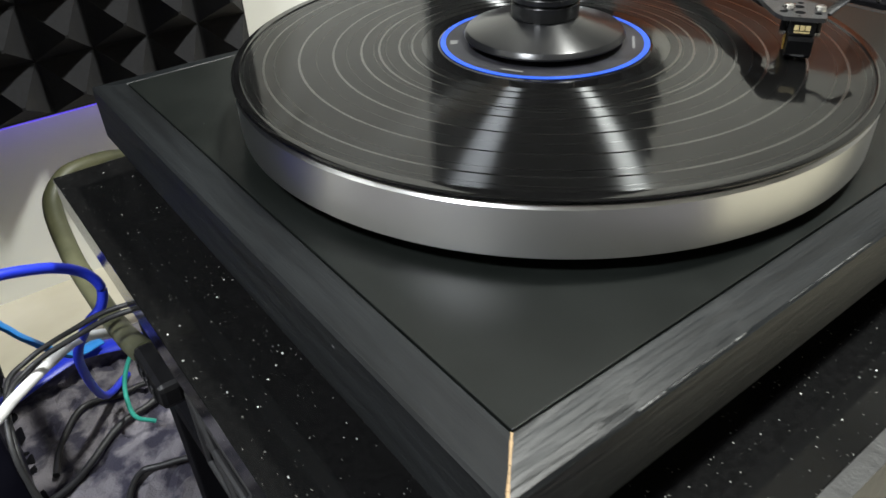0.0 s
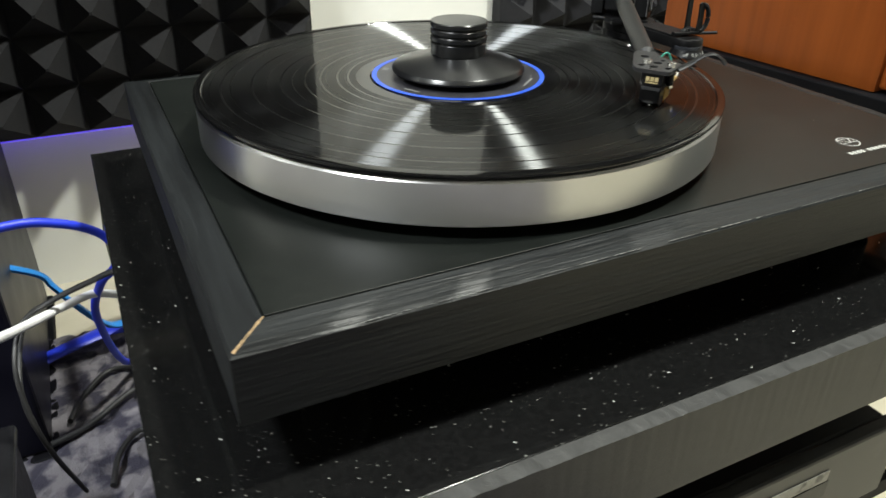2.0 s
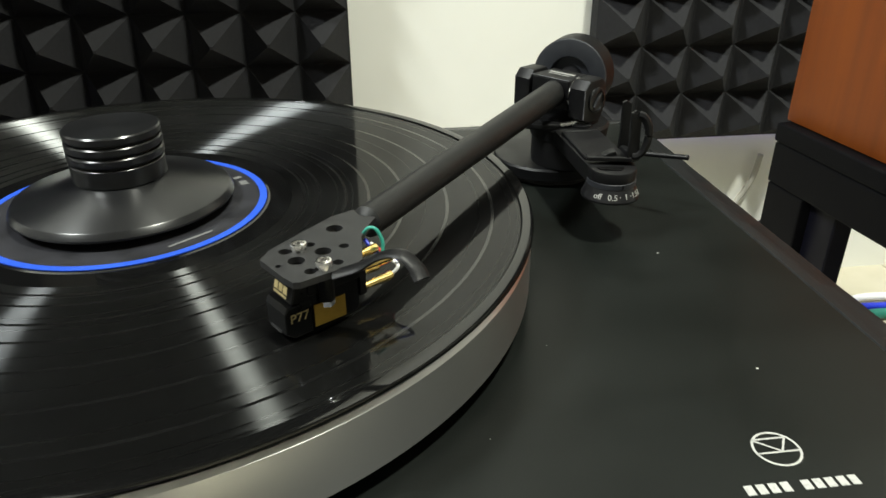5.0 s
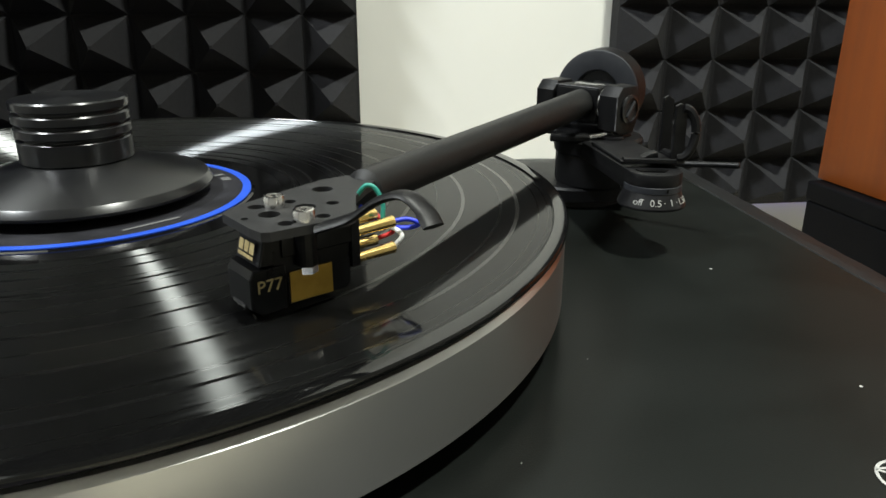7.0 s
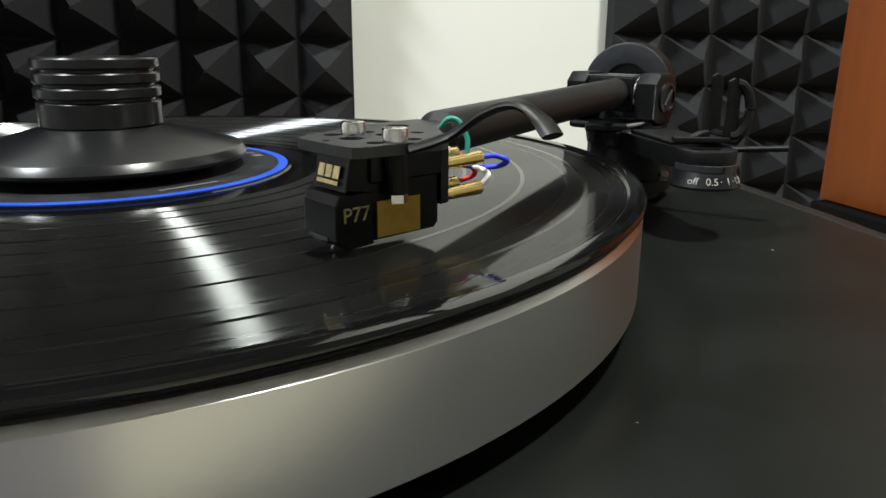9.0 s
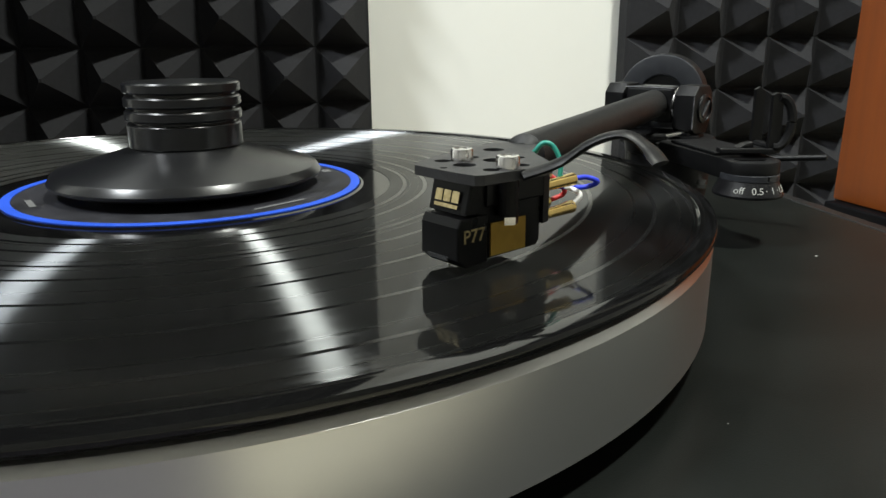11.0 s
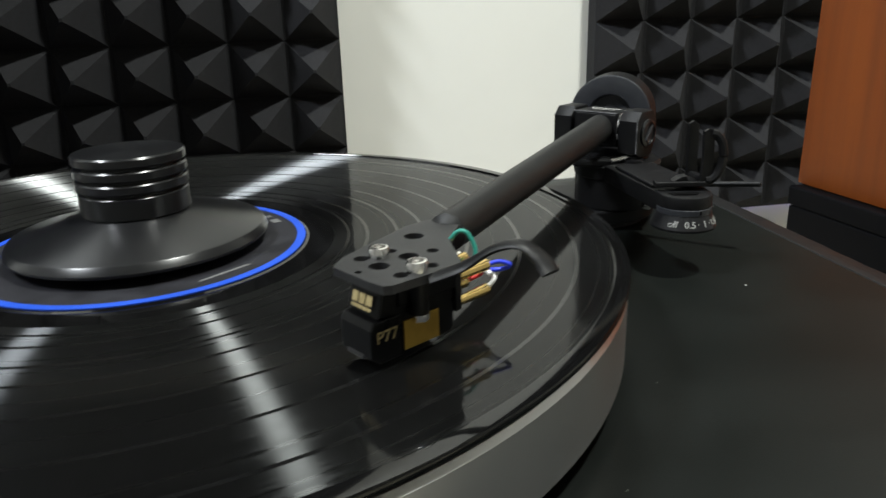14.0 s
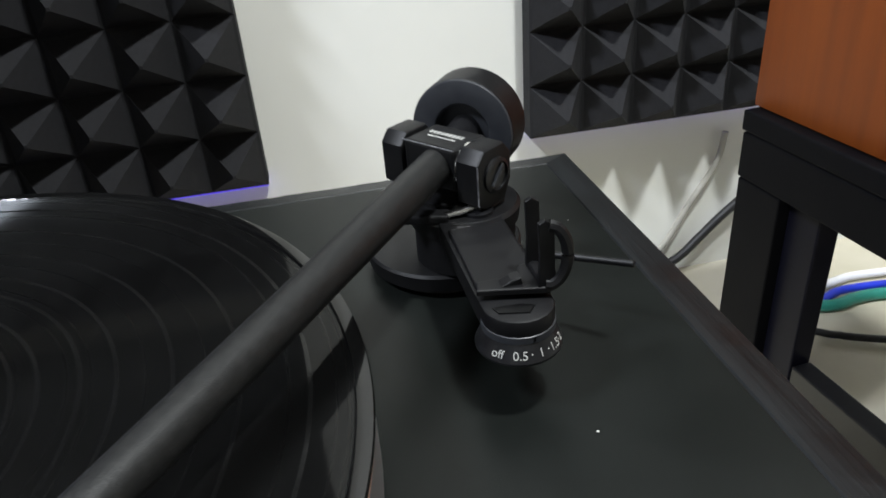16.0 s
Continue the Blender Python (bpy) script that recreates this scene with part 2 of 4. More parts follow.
def specks(m, scale, share, size, colour):
    """Scatters small dust specks over a material."""
    nt = m.node_tree
    b = nt.nodes["Principled BSDF"]
    old = b.inputs["Base Color"].links[0].from_socket
    tc = nt.nodes.new("ShaderNodeTexCoord")
    v = nt.nodes.new("ShaderNodeTexVoronoi")
    v.inputs["Scale"].default_value = scale
    nt.links.new(tc.outputs["Object"], v.inputs["Vector"])
    sp = nt.nodes.new("ShaderNodeSeparateColor")
    nt.links.new(v.outputs["Color"], sp.inputs[0])
    lim = nt.nodes.new("ShaderNodeMath")
    lim.operation, lim.inputs[1].default_value = "MULTIPLY", size
    nt.links.new(sp.outputs[1], lim.inputs[0])
    lt = nt.nodes.new("ShaderNodeMath")
    lt.operation = "LESS_THAN"
    nt.links.new(v.outputs["Distance"], lt.inputs[0])
    nt.links.new(lim.outputs[0], lt.inputs[1])
    gate = nt.nodes.new("ShaderNodeMath")
    gate.operation, gate.inputs[1].default_value = "LESS_THAN", share
    nt.links.new(sp.outputs[0], gate.inputs[0])
    both = nt.nodes.new("ShaderNodeMath")
    both.operation = "MULTIPLY"
    nt.links.new(lt.outputs[0], both.inputs[0])
    nt.links.new(gate.outputs[0], both.inputs[1])
    mx = nt.nodes.new("ShaderNodeMix")
    mx.data_type = "RGBA"
    nt.links.new(both.outputs[0], mx.inputs["Factor"])
    nt.links.new(old, mx.inputs["A"])
    mx.inputs["B"].default_value = rgba(colour)
    nt.links.new(mx.outputs["Result"], b.inputs["Base Color"])


specks(M_DECK, 110.0, 0.16, 0.055, (0.35, 0.35, 0.33))
specks(M_FOAM, 60.0, 0.16, 0.05, (0.45, 0.46, 0.5))
specks(M_RAIL_Y, 80.0, 0.12, 0.06, (0.3, 0.3, 0.3))
specks(M_BLACK, 160.0, 0.06, 0.05, (0.3, 0.3, 0.3))


# ---- building helpers ----
def part(name, bm, mat, parent=None, label="", smooth=None, local=False):
    me = bpy.data.meshes.new(name)
    bmesh.ops.recalc_face_normals(bm, faces=bm.faces[:])
    bm.to_mesh(me)
    bm.free()
    me.materials.append(mat)
    if smooth:
        for p in me.polygons:
            p.use_smooth = True
        me.set_sharp_from_angle(angle=radians(smooth))
    ob = new(name, me)
    if parent is not None:
        ob.parent = parent
        if parent.type == "EMPTY" and not local:
            ob.matrix_parent_inverse = Matrix.Translation(parent.location).inverted()
    if label:
        tagged(ob, label)
    return ob


def thing(name, place, label, category, group="", kind=""):
    ob = new(name)
    ob.empty_display_size = 0.01
    ob.location = place
    return tagged(ob, label, category, group, kind)


def box(lo, hi, bevel=0.0, m=None, bm=None):
    bm = bm or bmesh.new()
    c = [(a + b) / 2 for a, b in zip(lo, hi)]
    s = [abs(b - a) for a, b in zip(lo, hi)]
    r = bmesh.ops.create_cube(bm, size=1.0, matrix=(m or Matrix()) @ Matrix.Translation(c) @ Matrix.Diagonal((*s, 1)))
    if bevel:
        es = list({e for v in r["verts"] for e in v.link_edges})
        bmesh.ops.bevel(bm, geom=es, offset=bevel, segments=2, affect="EDGES", profile=0.5)
    return bm


def lathe(profile, place=(0, 0, 0), n=64, m=None, bm=None):
    """Turn a list of (radius, height) about z; closed where the radius is 0."""
    bm = bm or bmesh.new()
    m = m or Matrix.Translation(place)
    rows = []
    for r, z in profile:
        if r < 1e-6:
            rows.append([bm.verts.new(m @ Vector((0, 0, z)))])
        else:
            rows.append([bm.verts.new(m @ Vector((r * math.cos(2 * math.pi * k / n), r * math.sin(2 * math.pi * k / n), z))) for k in range(n)])
    for a, b in zip(rows, rows[1:]):
        for k in range(n):
            q = (k + 1) % n
            if len(a) == 1 and len(b) == 1:
                continue
            if len(a) == 1:
                bm.faces.new((a[0], b[k], b[q]))
            elif len(b) == 1:
                bm.faces.new((a[k], a[q], b[0]))
            else:
                bm.faces.new((a[k], a[q], b[q], b[k]))
    return bm


def aim(p, q):
    """A frame at p whose z axis points to q."""
    d = Vector(q) - Vector(p)
    return Matrix.Translation(p) @ d.to_track_quat("Z", "Y").to_matrix().to_4x4()


def rod(p, q, r, r2=None, n=24, bm=None, bevel=0.0):
    h = (Vector(q) - Vector(p)).length
    r2 = r if r2 is None else r2
    e = min(bevel, h / 3)
    prof = [(0, 0), (r - e, 0)] + ([(r, e), (r2, h - e)] if e else [(r2, h)] if r2 != r else [(r, h)]) + [(max(r2 - e, 1e-5), h), (0, h)]
    return lathe(prof, n=n, m=aim(p, q), bm=bm)


def smooth_path(pts, steps=8):
    P = [Vector(p) for p in pts]
    P = [P[0] * 2 - P[1]] + P + [P[-1] * 2 - P[-2]]
    out = []
    for i in range(1, len(P) - 2):
        a, b, c, d = P[i - 1:i + 3]
        for k in range(steps):
            t = k / steps
            out.append(0.5 * (2 * b + (c - a) * t + (2 * a - 5 * b + 4 * c - d) * t * t + (3 * b - a - 3 * c + d) * t ** 3))
    out.append(P[-2])
    return out


def sweep(pts, r, n=10, steps=8, flat=1.0, bm=None):
    """A round (or flattened) cord along a smooth path."""
    bm = bm or bmesh.new()
    path = smooth_path(pts, steps)
    rings = []
    for i, p in enumerate(path):
        d = (path[min(i + 1, len(path) - 1)] - path[max(i - 1, 0)]).normalized()
        side = d.cross(Vector((0, 0, 1)))
        side = side.normalized() if side.length > 1e-3 else Vector((1, 0, 0))
        up = side.cross(d)
        rings.append([bm.verts.new(p + side * r * math.cos(2 * math.pi * k / n) + up * r * flat * math.sin(2 * math.pi * k / n)) for k in range(n)])
    for a, b in zip(rings, rings[1:]):
        for k in range(n):
            bm.faces.new((a[k], a[(k + 1) % n], b[(k + 1) % n], b[k]))
    bm.faces.new(rings[0][::-1])
    bm.faces.new(rings[-1])
    return bm


def prism(poly, z0, z1, m=None, bevel=0.0, bm=None):
    """A flat outline (x, y) given thickness from z0 to z1."""
    bm = bm or bmesh.new()
    m = m or Matrix()
    lo = [bm.verts.new(m @ Vector((x, y, z0))) for x, y in poly]
    hi = [bm.verts.new(m @ Vector((x, y, z1))) for x, y in poly]
    n = len(poly)
    fs = [bm.faces.new(lo[::-1]), bm.faces.new(hi)]
    fs += [bm.faces.new((lo[k], lo[(k + 1) % n], hi[(k + 1) % n], hi[k])) for k in range(n)]
    if bevel:
        es = list({e for f in fs[:2] for e in f.edges})
        bmesh.ops.bevel(bm, geom=es, offset=bevel, segments=2, affect="EDGES", profile=0.5)
    return bm


def lettering(text, size, depth=0.0002):
    """Built-in font letters as a mesh in the xy plane, centred."""
    cu = bpy.data.curves.new("letters", "FONT")
    cu.body, cu.size, cu.extrude, cu.align_x, cu.align_y = text, size, depth, "CENTER", "CENTER"
    cu.resolution_u = 3
    ob = bpy.data.objects.new("letters", cu)
    scene.collection.objects.link(ob)
    dg = bpy.context.evaluated_depsgraph_get()
    me = bpy.data.meshes.new_from_object(ob.evaluated_get(dg))
    bm = bmesh.new()
    bm.from_mesh(me)
    bpy.data.objects.remove(ob)
    bpy.data.meshes.remove(me)
    return bm


def moved(bm, m):
    bmesh.ops.transform(bm, matrix=m, verts=bm.verts[:])
    return bm


# ---- room ----
X0, X1, Y0 = -2.4, 2.2, -2.4
tagged(part("wall_north", box((X0, WALL_Y, FLOOR - 0.1), (X1, WALL_Y + 0.1, CEIL)), M_WALL), "plain white painted wall behind the turntable", "wall", kind="structure")
# walls out of view; their grey stands in for a dimly lit room
tagged(part("wall_south", box((X0, Y0 - 0.1, FLOOR - 0.1), (X1, Y0, CEIL)), M_WALL2), "unseen wall, greyed to keep the room dim", "wall", kind="structure")
tagged(part("wall_west", box((X0 - 0.1, Y0, FLOOR - 0.1), (X0, WALL_Y, CEIL)), M_WALL2), "unseen wall, greyed to keep the room dim", "wall", kind="structure")
tagged(part("wall_east", box((X1, Y0, FLOOR - 0.1), (X1 + 0.1, WALL_Y, CEIL)), M_WALL2), "unseen wall, greyed to keep the room dim", "wall", kind="structure")
tagged(part("ceiling", box((X0 - 0.1, Y0 - 0.1, CEIL), (X1 + 0.1, WALL_Y + 0.1, CEIL + 0.1)), M_CEIL), "plain white ceiling", "ceiling", kind="structure")
floor = tagged(part("floor", box((X0 - 0.1, Y0 - 0.1, FLOOR - 0.12), (X1 + 0.1, WALL_Y + 0.1, FLOOR - 0.003)), M_GROUT), "cream tiled floor with grey joints", "floor", kind="structure")

for lx, ly in ((0.80, -0.10), (-1.10, -0.10)):
    lt = thing("ceiling_light", (lx, ly, CEIL - 0.05), "round white ceiling light, switched on", "ceiling light", "ceiling lights")
    part("housing", lathe([(0, 0.05), (0.11, 0.05), (0.11, 0.0), (0.09, 0.0), (0.09, 0.03), (0, 0.03)], (lx, ly, CEIL - 0.05), 32), M_CEIL, lt)
    part("diffuser", lathe([(0, 0.028), (0.088, 0.028), (0.088, 0.022), (0, 0.022)], (lx, ly, CEIL - 0.05), 32), M_LAMP, lt)


# ---- acoustic foam ----
def pyramid_mesh(pitch, depth, tilt):
    g, r = 0.0028, 0.0016
    bm = bmesh.new()
    h = pitch / 2
    o = [bm.verts.new((sx * h, 0.0, sz * h)) for sx, sz in ((-1, -1), (1, -1), (1, 1), (-1, 1))]
    q = [bm.verts.new((sx * (h - g), -0.0020, sz * (h - g))) for sx, sz in ((-1, -1), (1, -1), (1, 1), (-1, 1))]
    m = [bm.verts.new((sx * h * 0.48 + tilt * 0.3, -depth * 0.50, sz * h * 0.48)) for sx, sz in ((-1, -1), (1, -1), (1, 1), (-1, 1))]
    t = [bm.verts.new((sx * r + tilt, -depth, sz * r + tilt * 0.5)) for sx, sz in ((-1, -1), (1, -1), (1, 1), (-1, 1))]
    for a, b in ((o, q), (q, m), (m, t)):
        for k in range(4):
            bm.faces.new((a[k], a[(k + 1) % 4], b[(k + 1) % 4], b[k]))
    bm.faces.new(t)
    bmesh.ops.recalc_face_normals(bm, faces=bm.faces[:])
    me = bpy.data.meshes.new("pyramid")
    bm.to_mesh(me)
    bm.free()
    me.materials.append(M_FOAM)
    return me


PYRAMIDS = [pyramid_mesh(0.0596, 0.042 * s, t) for s, t in ((1.0, 0.0), (0.97, 0.0008), (1.02, -0.0009), (0.98, -0.0004))]


def foam_panel(x0, z0, nx, nz, pitch, y_valley):
    rng = random.Random(int(x0 * 1000 + z0 * 77))
    back = box((x0, y_valley, z0), (x0 + nx * pitch, WALL_Y - 0.003, z0 + nz * pitch), 0.001)
    pan = tagged(part("foam_panel", back, M_FOAM), "charcoal pyramid acoustic foam panel fixed on the white wall", "foam panel", "acoustic foam panels")
    for i in range(nx):
        for j in range(nz):
            p = new("pyramid", rng.choice(PYRAMIDS))
            p.location = (x0 + (i + 0.5) * pitch, y_valley - 0.0001, z0 + (j + 0.5) * pitch)
            p.parent = pan
    return pan


PITCH = 0.0596
LX, RX, LZ, RZ = 0.2655, 0.561, 0.528, 0.536
# the third row up is unseen, added to darken what the record mirrors
for x0, z0, nx in ((LX - 9 * PITCH, LZ, 9), (RX, RZ, 9), (LX - 9 * PITCH, LZ + 0.589, 9), (RX, RZ + 0.589, 9), (LX - 0.004 - 18 * PITCH, LZ, 9), (LX - 0.004 - 18 * PITCH, LZ + 0.589, 9), (LX - 9 * PITCH, LZ + 1.178, 9), (RX, RZ + 1.178, 9)):
    foam_panel(x0, z0, nx, 9, PITCH, 0.772)
    if z0 < 1:
        h, y0 = (0.0032, 0.776) if x0 < LX else (0.0012, 0.790)
        st = box((x0 + 0.002, y0, z0 - h), (x0 + nx * PITCH - 0.001, WALL_Y - 0.001, z0 - 0.0002), 0.0003)
        tagged(part("light_strip", st, M_VIOLET), "thin glowing violet light strip along the foam panel bottom", "light strip", "light strips")

# ---- rack with stone top ----
SHELF = 0.634
rack = thing("audio_rack", (0.22, 0.18, FLOOR), "low black audio rack with a polished fleck granite top", "rack")
slab = part("stone_top", box((-0.033, -0.031, SHELF - 0.022), (0.472, 0.392, SHELF), 0.0004), M_GRANITE, rack, "polished black granite with bright flecks")
edge = bmesh.new()
rng = random.Random(3)
n = 150
top, bot, tb, bb = [], [], [], []
for k in range(n + 1):
    x = -0.033 + 0.505 * k / n
    top.append(edge.verts.new((x, -0.0390 + rng.uniform(0, 0.0002), SHELF - 0.0005 + rng.uniform(-0.0002, 0.0002))))
    tb.append(edge.verts.new((x, -0.0312, SHELF - 0.0002)))
    bot.append(edge.verts.new((x, -0.0388, SHELF - 0.049)))
    bb.append(edge.verts.new((x, -0.0312, SHELF - 0.049)))
for k in range(n):
    edge.faces.new((top[k], top[k + 1], bot[k + 1], bot[k]))
    edge.faces.new((tb[k], tb[k + 1], top[k + 1], top[k]))
    edge.faces.new((bb[k], bb[k + 1], tb[k + 1], tb[k]))
    edge.faces.new((bot[k], bot[k + 1], bb[k + 1], bb[k]))
edge.faces.new((top[0], bot[0], bb[0], tb[0]))
edge.faces.new((top[n], tb[n], bb[n], bot[n]))
part("front_edge", edge, M_SAWN, rack, "matt grey sawn stone edge with a chipped arris")
part("lower_shelf", box((-0.02, -0.03, 0.470), (0.405, 0.372, 0.486), 0.001), M_STAND, rack)
part("side_rail", box((-0.02, 0.0, 0.588), (0.0, 0.372, SHELF - 0.023), 0.001), M_STAND, rack)
part("side_rail", box((0.385, 0.0, 0.588), (0.405, 0.372, SHELF - 0.023), 0.001), M_STAND, rack)
for x in (-0.018, 0.377):
    for y in (0.02, 0.34):
        part("post", box((x, y, FLOOR), (x + 0.026, y + 0.026, 0.470), 0.002), M_STAND, rack)
        part("post", box((x, y, 0.4862), (x + 0.026, y + 0.026, 0.5878), 0.002), M_STAND, rack)
amp = thing("amplifier", (0.19, 0.15, 0.487), "grey metal amplifier with a dark slot on the rack shelf", "amplifier")
part("case", box((0.010, -0.026, 0.4905), (0.372, 0.31, 0.548), 0.002), M_BLACK, amp)
part("fascia", box((0.006, -0.036, 0.4905), (0.378, -0.0262, 0.550), 0.002), M_AMP, amp, "grey brushed metal fascia")
part("label_strip", box((0.225, -0.0368, 0.5290), (0.314, -0.0362, 0.5370)), M_PALE, amp, "pale worn strip")
# no real depth: black colour on the fascia gives the slot's shade
part("slot", box((0.19, -0.0369, 0.5155), (0.316, -0.0362, 0.5280)), M_BLACK, amp, "slot drawn as a flat black plate for its shade")
for x in (0.03, 0.35):
    for y in (0.0, 0.28):
        part("foot", rod((x, y, 0.4862), (x, y, 0.4904), 0.012), M_RUBBER, amp)
sock = thing("mains_connector", (-0.027, 0.275, 0.54), "black moulded mains connector with ribs at the rack side", "connector")
part("shell", box((-0.0355, 0.255, 0.537), (-0.0195, 0.3025, 0.555), 0.004), M_BLACK, sock)
for k in range(4):
    part("rib", box((-0.0368, 0.262 + 0.009 * k, 0.540), (-0.0356, 0.266 + 0.009 * k, 0.552), 0.0004), M_C_BLACK, sock)

brk = thing("cable_bracket", (-0.029, 0.155, 0.60), "black lattice cable bracket fixed to the rack side rail", "bracket")
for p, q in (((0.118, 0.602), (0.192, 0.602)), ((0.118, 0.552), (0.192, 0.552)), ((0.118, 0.602), (0.118, 0.552)), ((0.192, 0.602), (0.192, 0.552)), ((0.118, 0.602), (0.155, 0.552)), ((0.192, 0.602), (0.155, 0.552)), ((0.130, 0.577), (0.180, 0.577))):
    part("strut", rod((-0.0300, *p), (-0.0300, *q), 0.0021, n=8), M_C_BLACK, brk)
for y in (0.128, 0.182):
    part("tab", box((-0.0300, y - 0.004, 0.594), (-0.0201, y + 0.004, 0.6045), 0.0008), M_C_BLACK, brk)

# ---- turntable: plinth ----
W, D, C, ZT, ZO, ZB = 0.4455, 0.3556, 0.0163, 0.700, 0.6974, 0.6665
tt = thing("turntable", (W / 2, D / 2, SHELF), "black ash turntable plinth with satin deck on a granite top", "turntable")


def rail(name, a, b, inward, mat, label=""):
    """A mitred plinth rail from corner a to corner b."""
    a, b, w = Vector((*a, 0)), Vector((*b, 0)), Vector((*inward, 0))
    d = (b - a).normalized()
    bm = bmesh.new()
    prof = [(0, ZB), (0, ZO - 0.0012), (0.0012, ZO), (C - 0.0010, ZT - 0.0001), (C - 0.0003, ZT - 0.0008), (C - 0.0003, ZB)]
    N = 60
    rings = []
    rg = random.Random(len(name) + int(a.x * 1000))
    for k in range(N + 1):
        ring = []
        for u, z in prof:
            s, e = a + d * u, b - d * u
            wear = rg.uniform(0, 0.0004) if u in (0.0012,) and 0 < k < N else 0
            ring.append(bm.verts.new(s.lerp(e, k / N) + w * u + Vector((0, 0, z - wear))))
        rings.append(ring)
    m = len(prof)
    for p, q in zip(rings, rings[1:]):
        for k in range(m):
            bm.faces.new((p[k], p[(k + 1) % m], q[(k + 1) % m], q[k]))
    bm.faces.new(rings[0])
    bm.faces.new(rings[-1][::-1])
    return part(name, bm, mat, tt, label, smooth=25)


front = rail("front_rail", (0, 0), (W, 0), (0, 1), M_RAIL_X, "open-grained black ash with worn shiny edge")
rail("back_rail", (W, D), (0, D), (0, -1), M_RAIL_X)
left = rail("left_rail", (0, D), (0, 0), (1, 0), M_RAIL_Y)
rail("right_rail", (W, 0), (W, D), (-1, 0), M_RAIL_Y)
part("deck", box((C + 0.0001, C + 0.0001, ZT - 0.010), (W - C - 0.0001, D - C - 0.0001, ZT), 0.0003), M_DECK, tt, "satin black deck board")
part("bottom_board", box((C, C, ZB + 0.002), (W - C, D - C, ZB + 0.008)), M_BLACK, tt)
for x in (0.05, W - 0.05):
    for y in (0.05, D - 0.05):
        part("foot", lathe([(0, 0), (0.014, 0), (0.016, 0.004), (0.016, ZB - SHELF - 0.004), (0.013, ZB - SHELF + 0.002), (0, ZB - SHELF + 0.002)], (x, y, SHELF), 32), M_RUBBER, tt)
# worn mitre line and scuffs on the front edge
mit = bmesh.new()
for k in range(8):
    u0, u1 = 0.0016 + k * 0.0018, 0.0016 + k * 0.0018 + 0.0017
    w = 0.00016 + 0.00022 * random.random()
    z0, z1 = ZO + (ZT - ZO) * u0 / C + 0.0001, ZO + (ZT - ZO) * u1 / C + 0.0001
    q = [mit.verts.new(p) for p in ((u0 - w, u0 + w, z0), (u0 + w, u0 - w, z0), (u1 + w, u1 - w, z1), (u1 - w, u1 + w, z1))]
    mit.faces.new(q)
part("worn_mitre", mit, M_WORN, tt, "bare wood showing along the mitre")
rgw = random.Random(11)
x = 0.05
while x < 0.34:
    ln = rgw.uniform(0.004, 0.022)
    if rgw.random() < 0.85:
        h = rgw.uniform(0.00010, 0.00030)
        part("worn_edge", rod((x, 0.0007, ZO - 0.0001), (x + ln, 0.0007, ZO - 0.0001 + 0.00005), h, h * 0.6, n=6), M_SCUFF, tt, "shiny worn paint on the front edge")
    x += ln + rgw.uniform(0.0, 0.004)
# emblem: ring with bars, and a row of bars for the maker's name
emb = bmesh.new()
EX, EY, ER = 0.3686, 0.0465, 0.0067
n = 48
for rr0, rr1 in ((ER - 0.0007, ER),):
    ring = [[emb.verts.new((EX + r * math.cos(2 * math.pi * k / n), EY + r * math.sin(2 * math.pi * k / n), ZT + 0.0002)) for k in range(n)] for r in (rr0, rr1)]
    for k in range(n):
        emb.faces.new((ring[0][k], ring[0][(k + 1) % n], ring[1][(k + 1) % n], ring[1][k]))


def bar(bm, p, q, w, z):
    d = (Vector(q) - Vector(p)).normalized() * w / 2
    s = Vector((-d.y, d.x))
    bm.faces.new([bm.verts.new((*v, z)) for v in (Vector(p) + s, Vector(p) - s, Vector(q) - s, Vector(q) + s)])


for p, q in (((-0.0076, -0.0016), (0.0076, -0.0016)), ((-0.0062, 0.0046), (0.0062, 0.0046)), ((-0.0060, 0.0044), (0.0012, -0.0014)), ((0.0050, 0.0044), (0.0012, -0.0014))):
    bar(emb, (EX + p[0] * 0.86, EY + p[1] * 0.86), (EX + q[0] * 0.86, EY + q[1] * 0.86), 0.0006, ZT + 0.0003)
part("emblem", emb, M_WHITEINK, tt, "white printed round emblem")
nm = bmesh.new()
x = 0.3525
for word in (4, 5):
    for k in range(word):
        bar(nm, (x, 0.0331), (x + 0.0023, 0.0331), 0.0033, ZT + 0.0002)
        x += 0.0033
    x += 0.0024
part("name_print", nm, M_WHITEINK, tt, "white printed row of bars")

# ---- platter, record and clamp ----
RC = (0.1745, 0.1700)
RP, ZP0, ZP1, ZR = 0.1500, 0.7062, 0.7276, 0.7311
plat = part("platter", lathe([(0, 0), (RP - 0.0006, 0), (RP, 0.0006), (RP, ZP1 - ZP0 - 0.0012), (RP - 0.0012, ZP1 - ZP0), (0, ZP1 - ZP0)], n=160), M_PLATTER, None, "turned aluminium platter rim", smooth=40)
plat.location = (RC[0], RC[1], ZP0)
plat.parent = tt
plat.matrix_parent_inverse = Matrix.Translation(tt.location).inverted()
part("sub_platter", rod((*RC, ZT), (*RC, ZP0), 0.075, n=64), M_BLACK, tt)
part("mat", rod((*RC, ZP1), (*RC, ZP1 + 0.0016), 0.1475, n=96), M_RUBBER, tt, "thin black felt mat")

